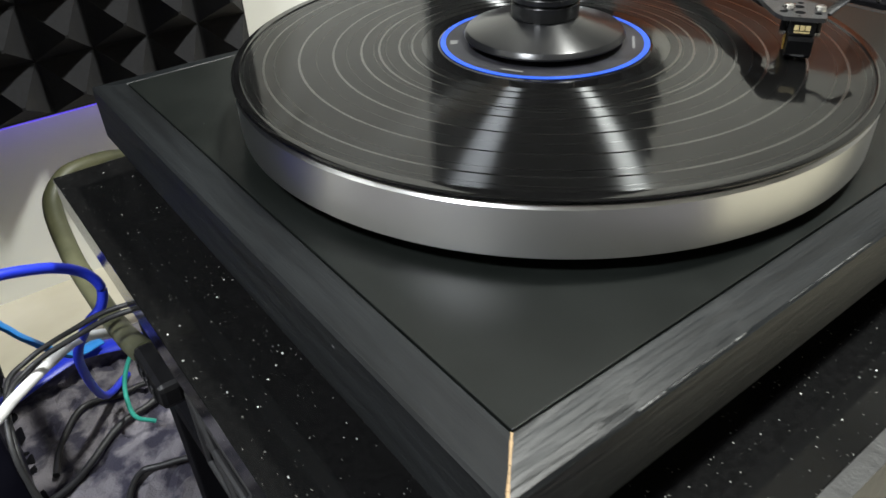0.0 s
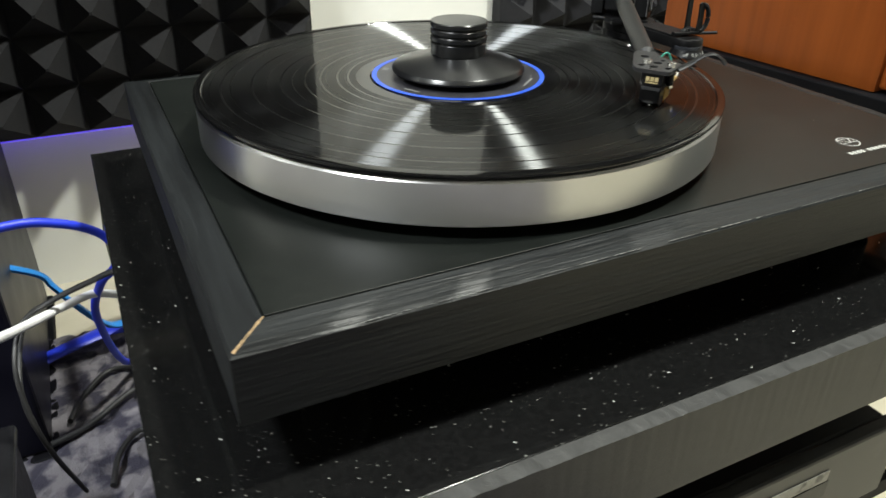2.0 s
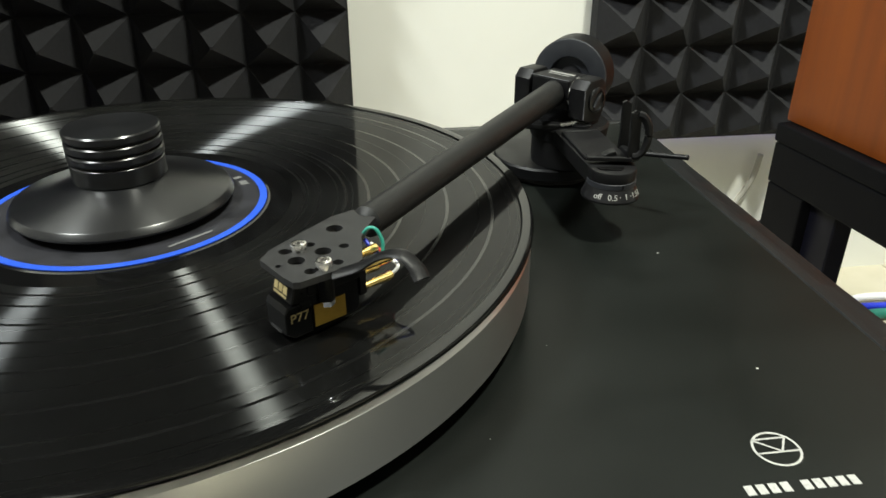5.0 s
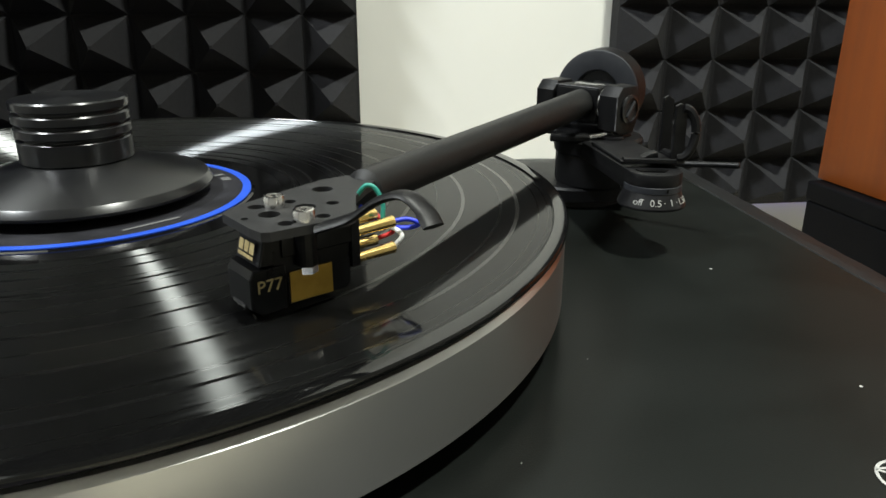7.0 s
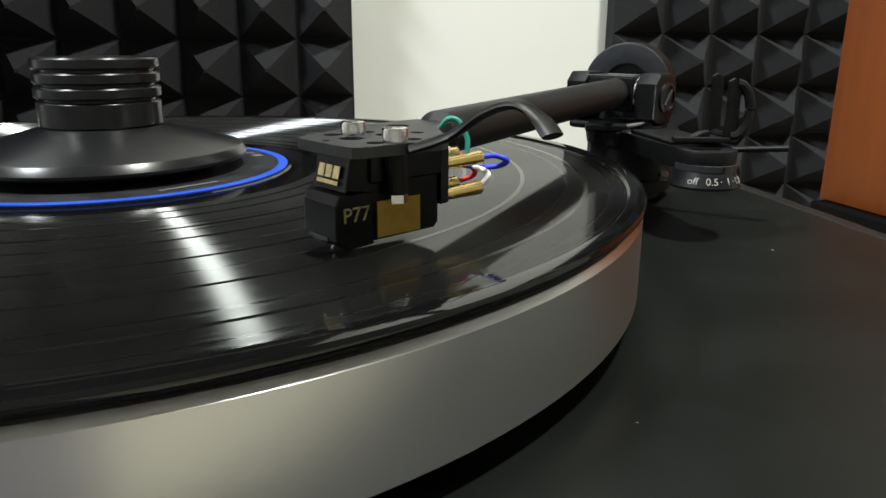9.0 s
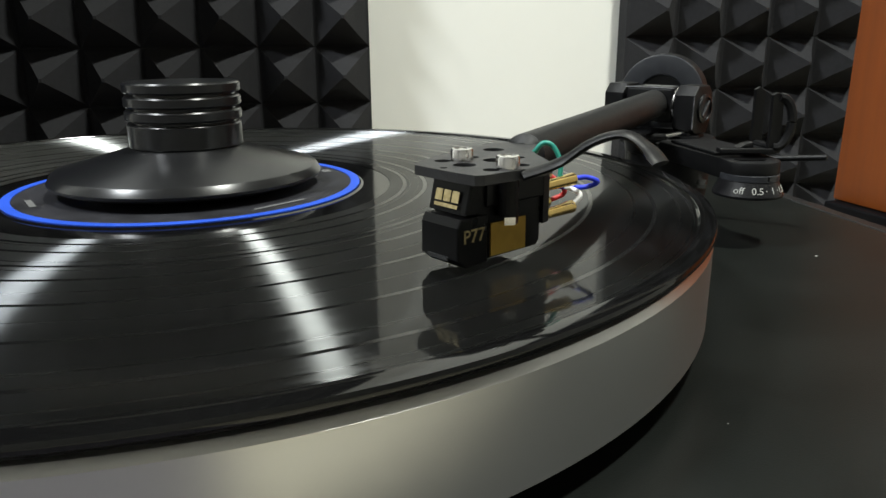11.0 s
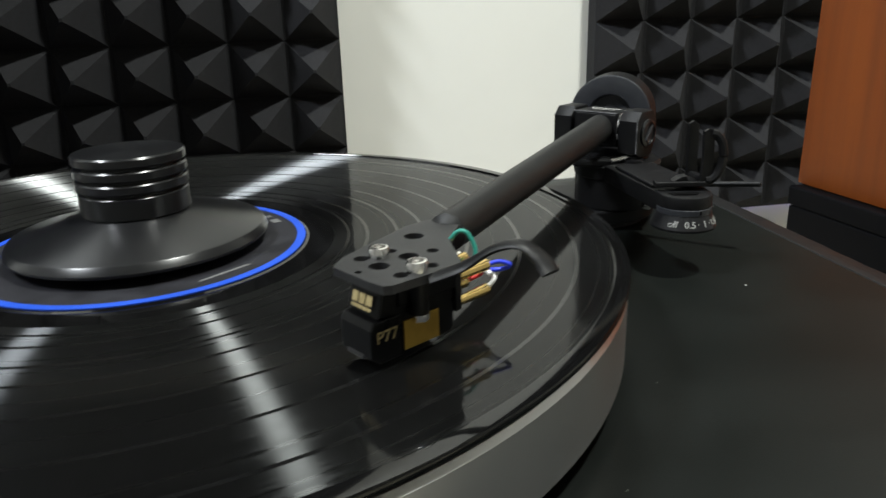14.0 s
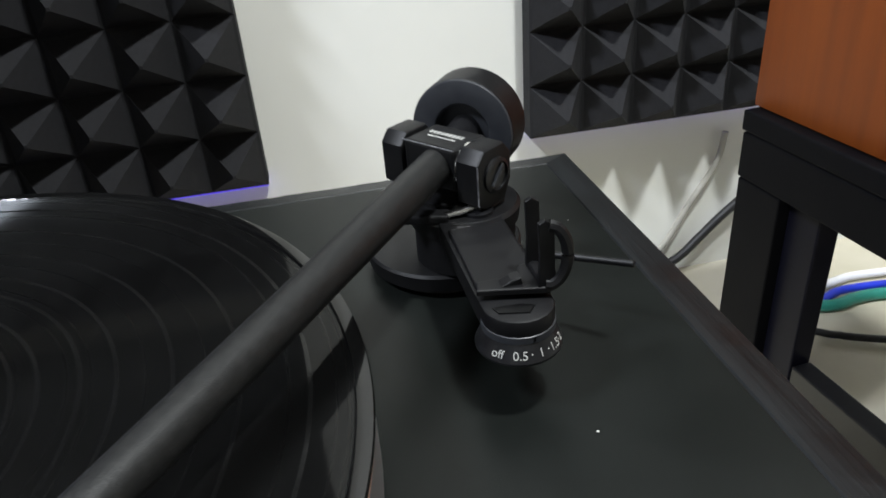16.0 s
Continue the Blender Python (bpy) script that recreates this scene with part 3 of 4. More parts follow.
rec = thing("record", (*RC, ZP1 + 0.0017), "black vinyl long-playing record with a blue ringed label", "record")
prof = [(0, 0), (0.1495, 0), (0.1503, 0.0005), (0.1505, 0.0011), (0.1502, 0.0017), (0.1490, 0.0019), (0.1465, 0.0018), (0.1460, 0.0013)]
gaps = (0.1358, 0.1192, 0.1030, 0.0895, 0.0808, 0.0710, 0.0648)
prof += [(0.0602, 0.0013), (0.0602, 0.0004), (0, 0.0004)]
disc = part("vinyl_disc", lathe(prof, n=192), M_VINYL, rec, "", local=True)
part("run_out", lathe([(0.0601, 0.0005), (0.0601, 0.0012), (0.0520, 0.0012), (0.0512, 0.0015), (0, 0.0015), (0, 0.0005)], n=128), M_SMOOTHVINYL, rec, "mirror smooth blank band round the label", local=True)
for g in gaps:
    w = 0.00055
    part("track_gap", lathe([(g + w, 0.0012), (g + w, 0.00133), (g - w, 0.00133), (g - w, 0.0012), (g + w, 0.0012)], n=160), M_GAP, rec, "", local=True)
part("edge_bead", lathe([(0.1462, 0.0014), (0.1466, 0.0019), (0.1491, 0.0020), (0.1503, 0.0018), (0.15065, 0.0011), (0.1505, 0.0004), (0.1497, -0.0001), (0.1497, 0.0012), (0.1462, 0.0014)], n=192), M_SMOOTHVINYL, rec, "glossy raised rim", smooth=40, local=True)
part("label", lathe([(0, 0.00165), (0.0500, 0.00165), (0.0500, 0.0018), (0, 0.0018)], n=96), M_LABEL, rec, "black paper label", local=True)
ringb = lathe([(0.0481, 0.0016), (0.0508, 0.0016), (0.0508, 0.00195), (0.0481, 0.00195), (0.0481, 0.0016)], n=128)
part("label_ring", ringb, M_BLUE, rec, "bright blue printed ring", local=True)
for a0, a1, rad0, rad1 in ((20, 26, 0.0425, 0.0455), (30, 33, 0.042, 0.0455), (200, 214, 0.043, 0.0447), (140, 147, 0.0425, 0.046), (300, 322, 0.0432, 0.0445), (90, 96, 0.0425, 0.0455)):
    lb = bmesh.new()
    lb.faces.new([lb.verts.new((q * math.cos(radians(a)), q * math.sin(radians(a)), 0.0020)) for q, a in ((rad0, a0), (rad1, a0), (rad1, a1), (rad0, a1))])
    part("print_bar", lb, M_PAPERGREY, rec, "", local=True)

ZC = ZR - 0.0001
cl = thing("record_clamp", (*RC, ZC), "black anodised record clamp with a ribbed knob on the label", "record clamp")
part("skirt", lathe([(0, 0.0003), (0.0300, 0.0003), (0.0310, 0.0022), (0.0372, 0.0026), (0.0388, 0.0034), (0.0390, 0.0042), (0.0378, 0.0062), (0.0374, 0.0065), (0.0172, 0.0121), (0.0165, 0.0124), (0, 0.0124)], n=96), M_CLAMP, cl, "", smooth=35, local=True)
kp = [(0, 0.0125), (0.0158, 0.0125), (0.0162, 0.0129), (0.0162, 0.0190), (0.0158, 0.0194), (0.0148, 0.0194)]
z = 0.0194
for k in range(3):
    kp += [(0.0148, z + 0.0007), (0.0160, z + 0.0008), (0.0165, z + 0.0013), (0.0165, z + 0.0034), (0.0160, z + 0.0039)]
    kp += [(0.0148, z + 0.0039)] if k < 2 else []
    z += 0.0039
kp += [(0.0120, z + 0.0001), (0, z + 0.0001)]
part("knob", lathe(kp, n=96), M_CLAMP, cl, "ribbed black knob", smooth=20, local=True)

# ---- tonearm ----
PV = Vector((0.3640, 0.2580, 0.7450))
AZ = 56.0
arm_m = Matrix.Translation(PV) @ Matrix.Rotation(radians(AZ), 4, "Z")      # x runs from the headshell towards the weight
hs_m = pose(0.246, 0.0804, 0, 0, 0, 32.4 + 180)                           # x runs forward over the stylus, y towards the finger lift
yoke_m = Matrix.Translation(PV) @ Matrix.Rotation(radians(37.0), 4, "Z")     # bearing axle, turned by the offset angle
arm = thing("tonearm", (PV.x, PV.y, ZT), "black straight tonearm resting on the record, with round counterweight", "tonearm")


def ax(x, y, z=0.0):
    return arm_m @ Vector((x, y, z))


def yx(x, y, z=0.0):
    return yoke_m @ Vector((x, y, z))


def hx(x, y, z):
    return hs_m @ Vector((x, y, z))


tube = rod(hx(-0.0262, -0.0142, 0.7472), ax(0.002, 0, 0.0003), 0.0050, 0.0062, n=40, bevel=0.002)
part("arm_tube", tube, M_ARM, arm, "long black textured arm tube", smooth=40)
ZH = 0.7500
outline = [(0.0095, -0.0095), (0.0105, -0.0085), (0.0105, 0.0040), (0.0100, 0.0078), (0.0085, 0.0088), (-0.0080, 0.0096), (-0.0105, 0.0085), (-0.0180, -0.0030), (-0.0240, -0.0080), (-0.0285, -0.0110), (-0.0265, -0.0200), (-0.0190, -0.0200), (-0.0060, -0.0160), (0.0060, -0.0120)]
HOLES = ((-0.0150, -0.0123, 0.0024), (-0.0110, -0.0012, 0.0014), (-0.0049, -0.0021, 0.0023), (0.0034, -0.0019, 0.0023), (0.0032, -0.0085, 0.0017), (0.0036, 0.0055, 0.0016), (-0.0043, -0.0078, 0.0014), (-0.0046, 0.0058, 0.0015), (0.0086, -0.0022, 0.0008))


def pierced(outline, holes, z0, z1, m):
    """A plate with round holes right through it."""
    bm = bmesh.new()
    loops = [outline] + [[(x + r * math.cos(2 * math.pi * k / 20), y + r * math.sin(2 * math.pi * k / 20)) for k in range(20)] for x, y, r in holes]
    edges = []
    for lp in loops:
        vs = [bm.verts.new((x, y, z1)) for x, y in lp]
        edges += [bm.edges.new((vs[k], vs[(k + 1) % len(vs)])) for k in range(len(vs))]
    bmesh.ops.triangle_fill(bm, use_beauty=True, use_dissolve=False, edges=edges)
    ext = bmesh.ops.extrude_face_region(bm, geom=bm.faces[:])
    bmesh.ops.translate(bm, vec=(0, 0, z0 - z1), verts=[v for v in ext["geom"] if isinstance(v, bmesh.types.BMVert)])
    return moved(bm, m)


hs = part("headshell", pierced(outline, HOLES, ZH - 0.0019, ZH, hs_m), M_HEAD, arm, "flat black headshell plate with round holes")
fl = [hx(-0.0010, 0.0090, ZH - 0.0012), hx(-0.0065, 0.0135, ZH + 0.0012), hx(-0.0098, 0.0185, ZH + 0.0052), hx(-0.0120, 0.0235, ZH + 0.0068), hx(-0.0132, 0.0275, ZH + 0.0048), hx(-0.0132, 0.0305, ZH + 0.0022)]
part("finger_lift", sweep(fl, 0.0025, 12, 8, 0.34), M_BLACK, hs, "curved black finger lift", smooth=40)

# bearing housing and yoke
part("hub", box((-0.0080, -0.0115, -0.0075), (0.0095, 0.0115, 0.0078), 0.0012, yoke_m), M_BLACK, arm)
pl = bmesh.new()
for k, (wd, yy) in enumerate(((0.0155, 0.0022), (0.0125, -0.0010))):
    for j in range(9 if k == 0 else 1):
        a = -wd / 2 + wd * j / (9 if k == 0 else 1)
        b = a + (wd / 9 * 0.72 if k == 0 else wd)
        h = 0.0011 if k == 0 else 0.0004
        q = [yoke_m @ Vector((yy + s * h, -t, 0.0079)) for s, t in ((-1, a), (-1, b), (1, b), (1, a))]
        pl.faces.new([pl.verts.new(v) for v in q])
part("hub_print", pl, M_WHITEINK, arm, "small pale print bars")
for s in (-1, 1):
    y0, y1 = (0.0122, 0.0222) if s > 0 else (-0.0222, -0.0122)
    prof = [(-0.0088, -0.0095), (-0.0088, 0.0048), (-0.0052, 0.0088), (0.0052, 0.0088), (0.0088, 0.0048), (0.0088, -0.0050), (0.0052, -0.0120), (-0.0052, -0.0120)]
    mm = yoke_m @ Matrix(((1, 0, 0, 0), (0, 0, 1, 0), (0, 1, 0, 0), (0, 0, 0, 1)))
    yk = part("yoke_cheek", prism(prof, y0, y1, mm, 0.0012), M_BLACK, arm, "", smooth=35)
    if s < 0:
        part("pivot_cap", lathe([(0, 0), (0.0062, 0), (0.0062, 0.0010), (0.0050, 0.0014), (0.0050, 0.0006), (0, 0.0006)], n=32, m=aim(yx(0, y0, -0.001), yx(0, y0 - 0.01, -0.001))), M_SATIN, yk, "round cap with slanted ridge", smooth=30)
        part("cap_ridge", box((-0.0042, -0.0007, 0.0006), (0.0042, 0.0007, 0.0016), 0.0002, aim(yx(0, y0, -0.001), yx(0, y0 - 0.01, -0.001)) @ Matrix.Rotation(radians(50), 4, "Z")), M_GREY, yk)
        part("washer", lathe([(0.0078, 0), (0.0084, 0), (0.0084, 0.0007), (0.0078, 0.0007), (0.0078, 0)], n=40, m=aim(yx(0, y1 + 0.0001, 0), yx(0, y1 + 0.01, 0))), M_STEEL, yk, "thin bright washer")
part("yoke_base", box((-0.0080, -0.0205, -0.0158), (0.0080, 0.0205, -0.0121), 0.0015, yoke_m), M_BLACK, arm)
part("stub", rod(ax(0.0106, 0.0012, 0), ax(0.0290, 0.0020, 0.0008), 0.0060, n=32), M_SATIN, arm)
cwm = aim(ax(0.0220, 0.0020, 0.0012), ax(0.0550, 0.0020, 0.0012)) @ Matrix.Diagonal((0.885, 0.885, 0.68, 1))
part("counterweight", lathe([(0, 0.0060), (0.0112, 0.0060), (0.0118, 0.0014), (0.0124, 0.0008), (0.0214, 0.0), (0.0221, 0.0003), (0.0224, 0.0010), (0.0224, 0.0225), (0.0212, 0.0240), (0, 0.0240)], n=72, m=cwm), M_GREY, arm, "large round dark grey counterweight", smooth=32)
part("weight_rim", lathe([(0.0219, 0.0012), (0.0226, 0.0016), (0.0228, 0.0222), (0.0222, 0.0232), (0.0219, 0.0226), (0.0219, 0.0012)], n=72, m=cwm), M_BLACK, arm, "", smooth=32)

# base, cue platform and bias dial
BX, BY = PV.x - 0.001, PV.y + 0.008
part("base_foot", lathe([(0, 0), (0.0245, 0), (0.0245, 0.0031), (0, 0.0031)], (BX, BY, ZT), 72), M_RUBBER, arm, "", smooth=35)
part("base_disc", lathe([(0, 0.0031), (0.0280, 0.0031), (0.0290, 0.0037), (0.0292, 0.0088), (0.0284, 0.0098), (0.0210, 0.0104), (0, 0.0104)], (BX, BY, ZT), 72), M_BLACK, arm, "wide low black base disc", smooth=35)
part("base_collar", lathe([(0, 0.0104), (0.0180, 0.0104), (0.0180, 0.0240), (0.0192, 0.0246), (0.0200, 0.0300), (0.0188, 0.0314), (0, 0.0314)], (PV.x + 0.0045, PV.y - 0.0060, ZT), 72), M_BLACK, arm, "", smooth=35)
part("post", rod((PV.x, PV.y, ZT + 0.0105), (PV.x, PV.y, PV.z - 0.0120), 0.0125, n=40), M_BLACK, arm)
DC = Vector((0.3676, 0.1850))
ang = math.atan2(PV.y - 0.012 - DC.y, PV.x - DC.x + 0.003)
pm = Matrix.Translation((DC.x, DC.y, 0)) @ Matrix.Rotation(ang, 4, "Z")
plan = [(0.0102 * math.cos(radians(a)), 0.0102 * math.sin(radians(a))) for a in range(100, 261, 16)] + [(0.006, -0.0102), (0.056, -0.0108), (0.064, -0.0070), (0.064, 0.0070), (0.056, 0.0108), (0.006, 0.0102)]
plt = part("cue_platform", prism(plan, ZT + 0.0240, ZT + 0.0312, pm, 0.0010), M_BLACK, arm, "long black platform reaching forward from the pivot", smooth=30)
part("step_block", prism([(0.0085, -0.0095), (0.0440, -0.0092), (0.0440, 0.0092), (0.0085, 0.0095)], ZT + 0.0313, ZT + 0.0327, pm, 0.0005), M_BLACK, plt)
dial = part("bias_dial", lathe([(0, 0.0178), (0.0110, 0.0178), (0.0122, 0.0182), (0.0123, 0.0190), (0.0102, 0.02395), (0, 0.02395)], (DC.x, DC.y, ZT), 64), M_SATIN, arm, "round black dial with white numerals", smooth=28)
part("dial_collar", lathe([(0.0090, 0.0239), (0.0104, 0.0241), (0.0104, 0.0262), (0.0100, 0.0264), (0.0090, 0.0239)], (DC.x, DC.y, ZT), 64), M_GREY, dial, "", smooth=28)
for text, a in (("off", 224), ("0.5", 256), ("\u00b7", 272), ("1", 286), ("\u00b7", 298), ("1.5", 312), ("\u00b7", 324), ("2", 332)):
    lm = Matrix.Translation((DC.x, DC.y, ZT + 0.0211)) @ Matrix.Rotation(radians(a + 90), 4, "Z") @ Matrix.Translation((0, -0.01150, 0)) @ Matrix.Rotation(radians(67), 4, "X")
    part("numeral", moved(lettering(text, 0.0035, 0.0001), lm), M_WHITEINK, dial, "white dial marking")
lev = Vector((0.3708, 0.2403, ZT + 0.0313))
part("cue_screw", lathe([(0, 0), (0.0052, 0), (0.0052, 0.0012), (0.0022, 0.0016), (0.0020, 0.0034), (0, 0.0038)], tuple(lev), 32), M_SATIN, arm, "", smooth=35)
part("cue_arm", sweep([lev + Vector((0.002, 0.000, 0.0030)), lev + Vector((-0.006, -0.0015, 0.0022)), lev + Vector((-0.0125, -0.0010, 0.0014))], 0.0014, 8, 6, 0.7), M_STEEL, arm, "thin bright cueing arm", smooth=40)
part("cue_pad", box((-0.0085, -0.0030, 0), (0.0085, 0.0030, 0.0032), 0.0008, Matrix.Translation(lev + Vector((-0.0185, 0.0010, -0.0008))) @ Matrix.Rotation(radians(-18), 4, "Z")), M_BLACK, arm)
# arm rest with clip
rest = part("arm_rest", prism([(0.3570, 0.1880), (0.3757, 0.1838), (0.3790, 0.1850), (0.3795, 0.1960), (0.3760, 0.1985), (0.3715, 0.1975), (0.3690, 0.1920), (0.3580, 0.1925)], ZT + 0.0328, ZT + 0.0347, None, 0.0004), M_BLACK, arm, "black arm rest bracket with a forked clip")
part("wedge", prism([(0.3640, ZT + 0.0348), (0.3700, ZT + 0.0348), (0.3695, ZT + 0.0368), (0.3668, ZT + 0.0362)], 0.1875, 0.1915, Matrix(((1, 0, 0, 0), (0, 0, 1, 0), (0, 1, 0, 0), (0, 0, 0, 1))), 0.0003), M_BLACK, rest)
for y, tall, wide in ((0.1969, 0.0560, 0.0021), (0.1853, 0.0548, 0.0023)):
    fork = [(-wide, ZT + 0.0347), (wide + 0.0008, ZT + 0.0347), (wide, ZT + 0.0400), (wide * 0.9, ZT + tall - 0.0015), (-wide * 0.2, ZT + tall), (-wide, ZT + tall - 0.0010), (-wide * 0.8, ZT + 0.0440)]
    part("prong", prism(fork, -0.0008, 0.0008, Matrix.Translation((0.3758, y, 0)) @ Matrix(((1, 0, 0, 0), (0, 0, 1, 0), (0, 1, 0, 0), (0, 0, 0, 1))), 0.0002), M_BLACK, rest, "flat upright prong")
    part("prong_foot", sweep([(0.3752, y, ZT + 0.0342), (0.3757, y + (0.191 - y) * 0.3, ZT + 0.0352), (0.3757, 0.191, ZT + 0.0350)], 0.0018, 8, 6, 0.7), M_BLACK, rest, "", smooth=40)
hook = [Vector((0.3765 + 0.0049 * math.cos(radians(a)), 0.1850 - 0.0012 * math.cos(radians(a)), ZT + 0.0440 + 0.0090 * math.sin(radians(a)))) for a in range(90, -101, -19)]
part("hook", sweep(hook, 0.0017, 8, 4), M_BLACK, rest, "rounded loop on the clip", smooth=40)
# shade of a recess put in as a thin blacker sheet, nothing is cut
part("recess", prism([(0.3600, 0.1835), (0.3610, 0.1805), (0.3690, 0.1785), (0.3715, 0.1815), (0.3680, 0.1832)], ZT + 0.0313, ZT + 0.0316, None), M_CART, plt, "flat black patch for a recess's shade at the platform end")
part("index_line", box((-0.0003, -0.0106, ZT + 0.0247), (0.0003, -0.0103, ZT + 0.0261), 0.0, Matrix.Translation((DC.x, DC.y, 0)) @ Matrix.Rotation(radians(8), 4, "Z")), M_CART, dial)
# worn bright edges on the bearing housing
part("worn_edge", rod(yx(-0.0088, -0.0218, -0.0092), yx(-0.0088, -0.0218, 0.0044), 0.0003, n=6), M_GREY_WORN, arm, "pale worn edge of the yoke")
part("worn_edge", rod(yx(-0.0080, 0.0116, 0.0076), yx(-0.0080, -0.0114, 0.0076), 0.0002, n=6), M_GREY_WORN, arm, "pale worn edge of the yoke")
part("cue_rod", rod((0.3770, 0.2235, ZT + 0.0245), (0.4075, 0.1970, ZT + 0.0285), 0.0012, n=14, bevel=0.0004), M_BLACK, arm, "thin black cue rod pointing over the deck edge", smooth=40)
part("rod_collar", rod((0.3755, 0.2252, ZT + 0.0242), (0.3795, 0.2210, ZT + 0.0251), 0.0022, n=18), M_STEEL, arm, "small bright collar", smooth=40)
part("base_nut", rod((PV.x + 0.010, PV.y - 0.0205, ZT + 0.012), (PV.x + 0.0145, PV.y - 0.0235, ZT + 0.012), 0.0022, n=6), M_STEEL, arm)

# ---- cartridge ----
ct = thing("cartridge", tuple(hx(0, 0, ZR)), "black phono cartridge with gold side plates under the headshell", "cartridge")
sm = hs_m @ Matrix(((1, 0, 0, 0), (0, 0, 1, 0), (0, 1, 0, 0), (0, 0, 0, 1)))
ZU = ZH - 0.0021
part("body", prism([(-0.0108, ZU), (-0.0108, 0.7340), (-0.0098, 0.7329), (0.0040, 0.7327), (0.0040, 0.7420), (0.0098, 0.7420), (0.0084, ZU)], -0.0054, 0.0054, sm, 0.0004), M_CART, ct)
guard = part("stylus_guard", prism([(0.0042, 0.7322), (0.0042, 0.7418), (0.0112, 0.7416), (0.0120, 0.7400), (0.0121, 0.7338), (0.0098, 0.7320)], -0.0050, 0.0056, sm, 0.0004), M_CART, ct, "removable black stylus guard")
part("guard_notch", prism([(0.0124, -0.0026), (0.0118, -0.0026), (0.0118, 0.0030), (0.0124, 0.0030)], 0.7335, 0.7342, hs_m), M_RUBBER, guard)
part("shoulder", prism([(0.0050, -0.0060), (0.0050, 0.0060), (-0.0108, 0.0060), (-0.0108, -0.0060)], 0.7430, ZU - 0.00005, hs_m, 0.0004), M_CART, ct)
part("rear_block", prism([(-0.0109, -0.0060), (-0.0109, 0.0060), (-0.0131, 0.0056), (-0.0131, -0.0056)], 0.7372, ZU - 0.0001, hs_m, 0.0004), M_CART, ct)
# plain gold shapes for the maker's mark on the sloping front
base = Matrix.Translation(hx(0.0094, 0, 0.7448)) @ Matrix.Rotation(radians(32.4 - 90), 4, "Z") @ Matrix.Rotation(radians(76), 4, "X")
for x0, x1, y0, y1 in ((-0.0033, -0.0014, -0.0008, 0.0014), (-0.0010, 0.0009, -0.0008, 0.0014), (0.0013, 0.0032, -0.0008, 0.0014), (-0.0033, 0.0032, -0.0019, -0.0012)):
    fp = bmesh.new()
    fp.faces.new([fp.verts.new(base @ Vector((x, y, 0.0003))) for x, y in ((x0, y0), (x1, y0), (x1, y1), (x0, y1))])
    part("print_mark", fp, M_GOLDINK, ct, "small gold printed block")
for s in (1, -1):
    part("side_plate", prism([(0.0036, 0.00545 * s), (0.0036, 0.0058 * s), (-0.0060, 0.0058 * s), (-0.0060, 0.00545 * s)][::s], 0.7333, 0.7398, hs_m), M_GOLD, ct, "matt gold side plate")
part("model_print", moved(lettering("P77", 0.0037, 0.0001), hs_m @ Matrix.Translation((0.0080, 0.0057, 0.7380)) @ Matrix.Rotation(radians(180), 4, "Z") @ Matrix.Rotation(radians(90), 4, "X")), M_GOLDINK, ct, "gold printed model mark")
for s in (-1, 1):
    p = hx(0, 0.00635 * s, ZH)
    part("screw", lathe([(0, 0.0024), (0.0006, 0.0024), (0.0007, 0.0016), (0.0014, 0.0016), (0.0016, 0.0025), (0.0021, 0.0024), (0.0023, 0.0020), (0.0023, 0.0001), (0, 0.0001)], tuple(p), 28), M_STEEL, ct, "bright slotted steel screw", smooth=30)
    part("nut", rod(hx(0, 0.0066 * s, 0.7394), hx(0, 0.0066 * s, 0.7409), 0.0021, n=6), M_STEEL, ct, "bright steel nut")
    part("screw_shank", rod(hx(0, 0.0064 * s, 0.7410), hx(0, 0.0064 * s, ZU), 0.0022, n=20), M_CART, ct)
pins = []
for y, z in ((0.0035, 0.7442), (-0.0035, 0.7442), (0.0035, 0.7382), (-0.0035, 0.7382)):
    a, b = hx(-0.0129, y, z), hx(-0.0231, y, z + 0.0004)
    part("tag", rod(a, b, 0.0010, 0.0014, n=14), M_GOLDPIN, ct, "gold plated tag", smooth=40)
    pins.append(b)
for k, (mat, loop) in enumerate(((M_C_BLUE, (-0.0285, 0.006, 0.7436)), (M_C_GREEN, (-0.0230, -0.004, 0.7510)), (M_C_WHITE, (-0.0252, 0.0040, 0.7412)), (M_C_RED, (-0.0270, -0.002, 0.7400)))):
    end = hx(-0.0225, -0.0085 + 0.0015 * k, 0.7455) if k != 1 else hx(-0.0195, -0.0065, 0.7475)
    if k == 1:
        path = [hx(-0.0225, 0.0005, 0.7446), hx(-0.0230, 0.0000, 0.7480), hx(-0.0222, -0.0015, 0.7512), hx(-0.0208, -0.0030, 0.7518), hx(-0.0198, -0.0045, 0.7500), end]
    elif k == 0:
        path = [pins[k], hx(-0.0265, 0.0045, 0.7447), hx(*loop), hx(-0.0270, 0.0030, 0.7422), hx(-0.0235, -0.0030, 0.7425), end]
    else:
        path = [pins[k], hx(*loop), hx(-0.0248, -0.0010, 0.7425), end]
    part("lead", sweep(path, 0.00055, 8, 8), mat, ct, {0: "blue lead wire", 1: "green lead wire", 2: "white lead wire", 3: "red lead wire"}[k], smooth=60)
part("stylus", rod(hx(0.0090, 0, 0.7324), hx(0.0094, 0, ZR - 0.0001), 0.0005, 0.0002, n=10), M_STEEL, ct)

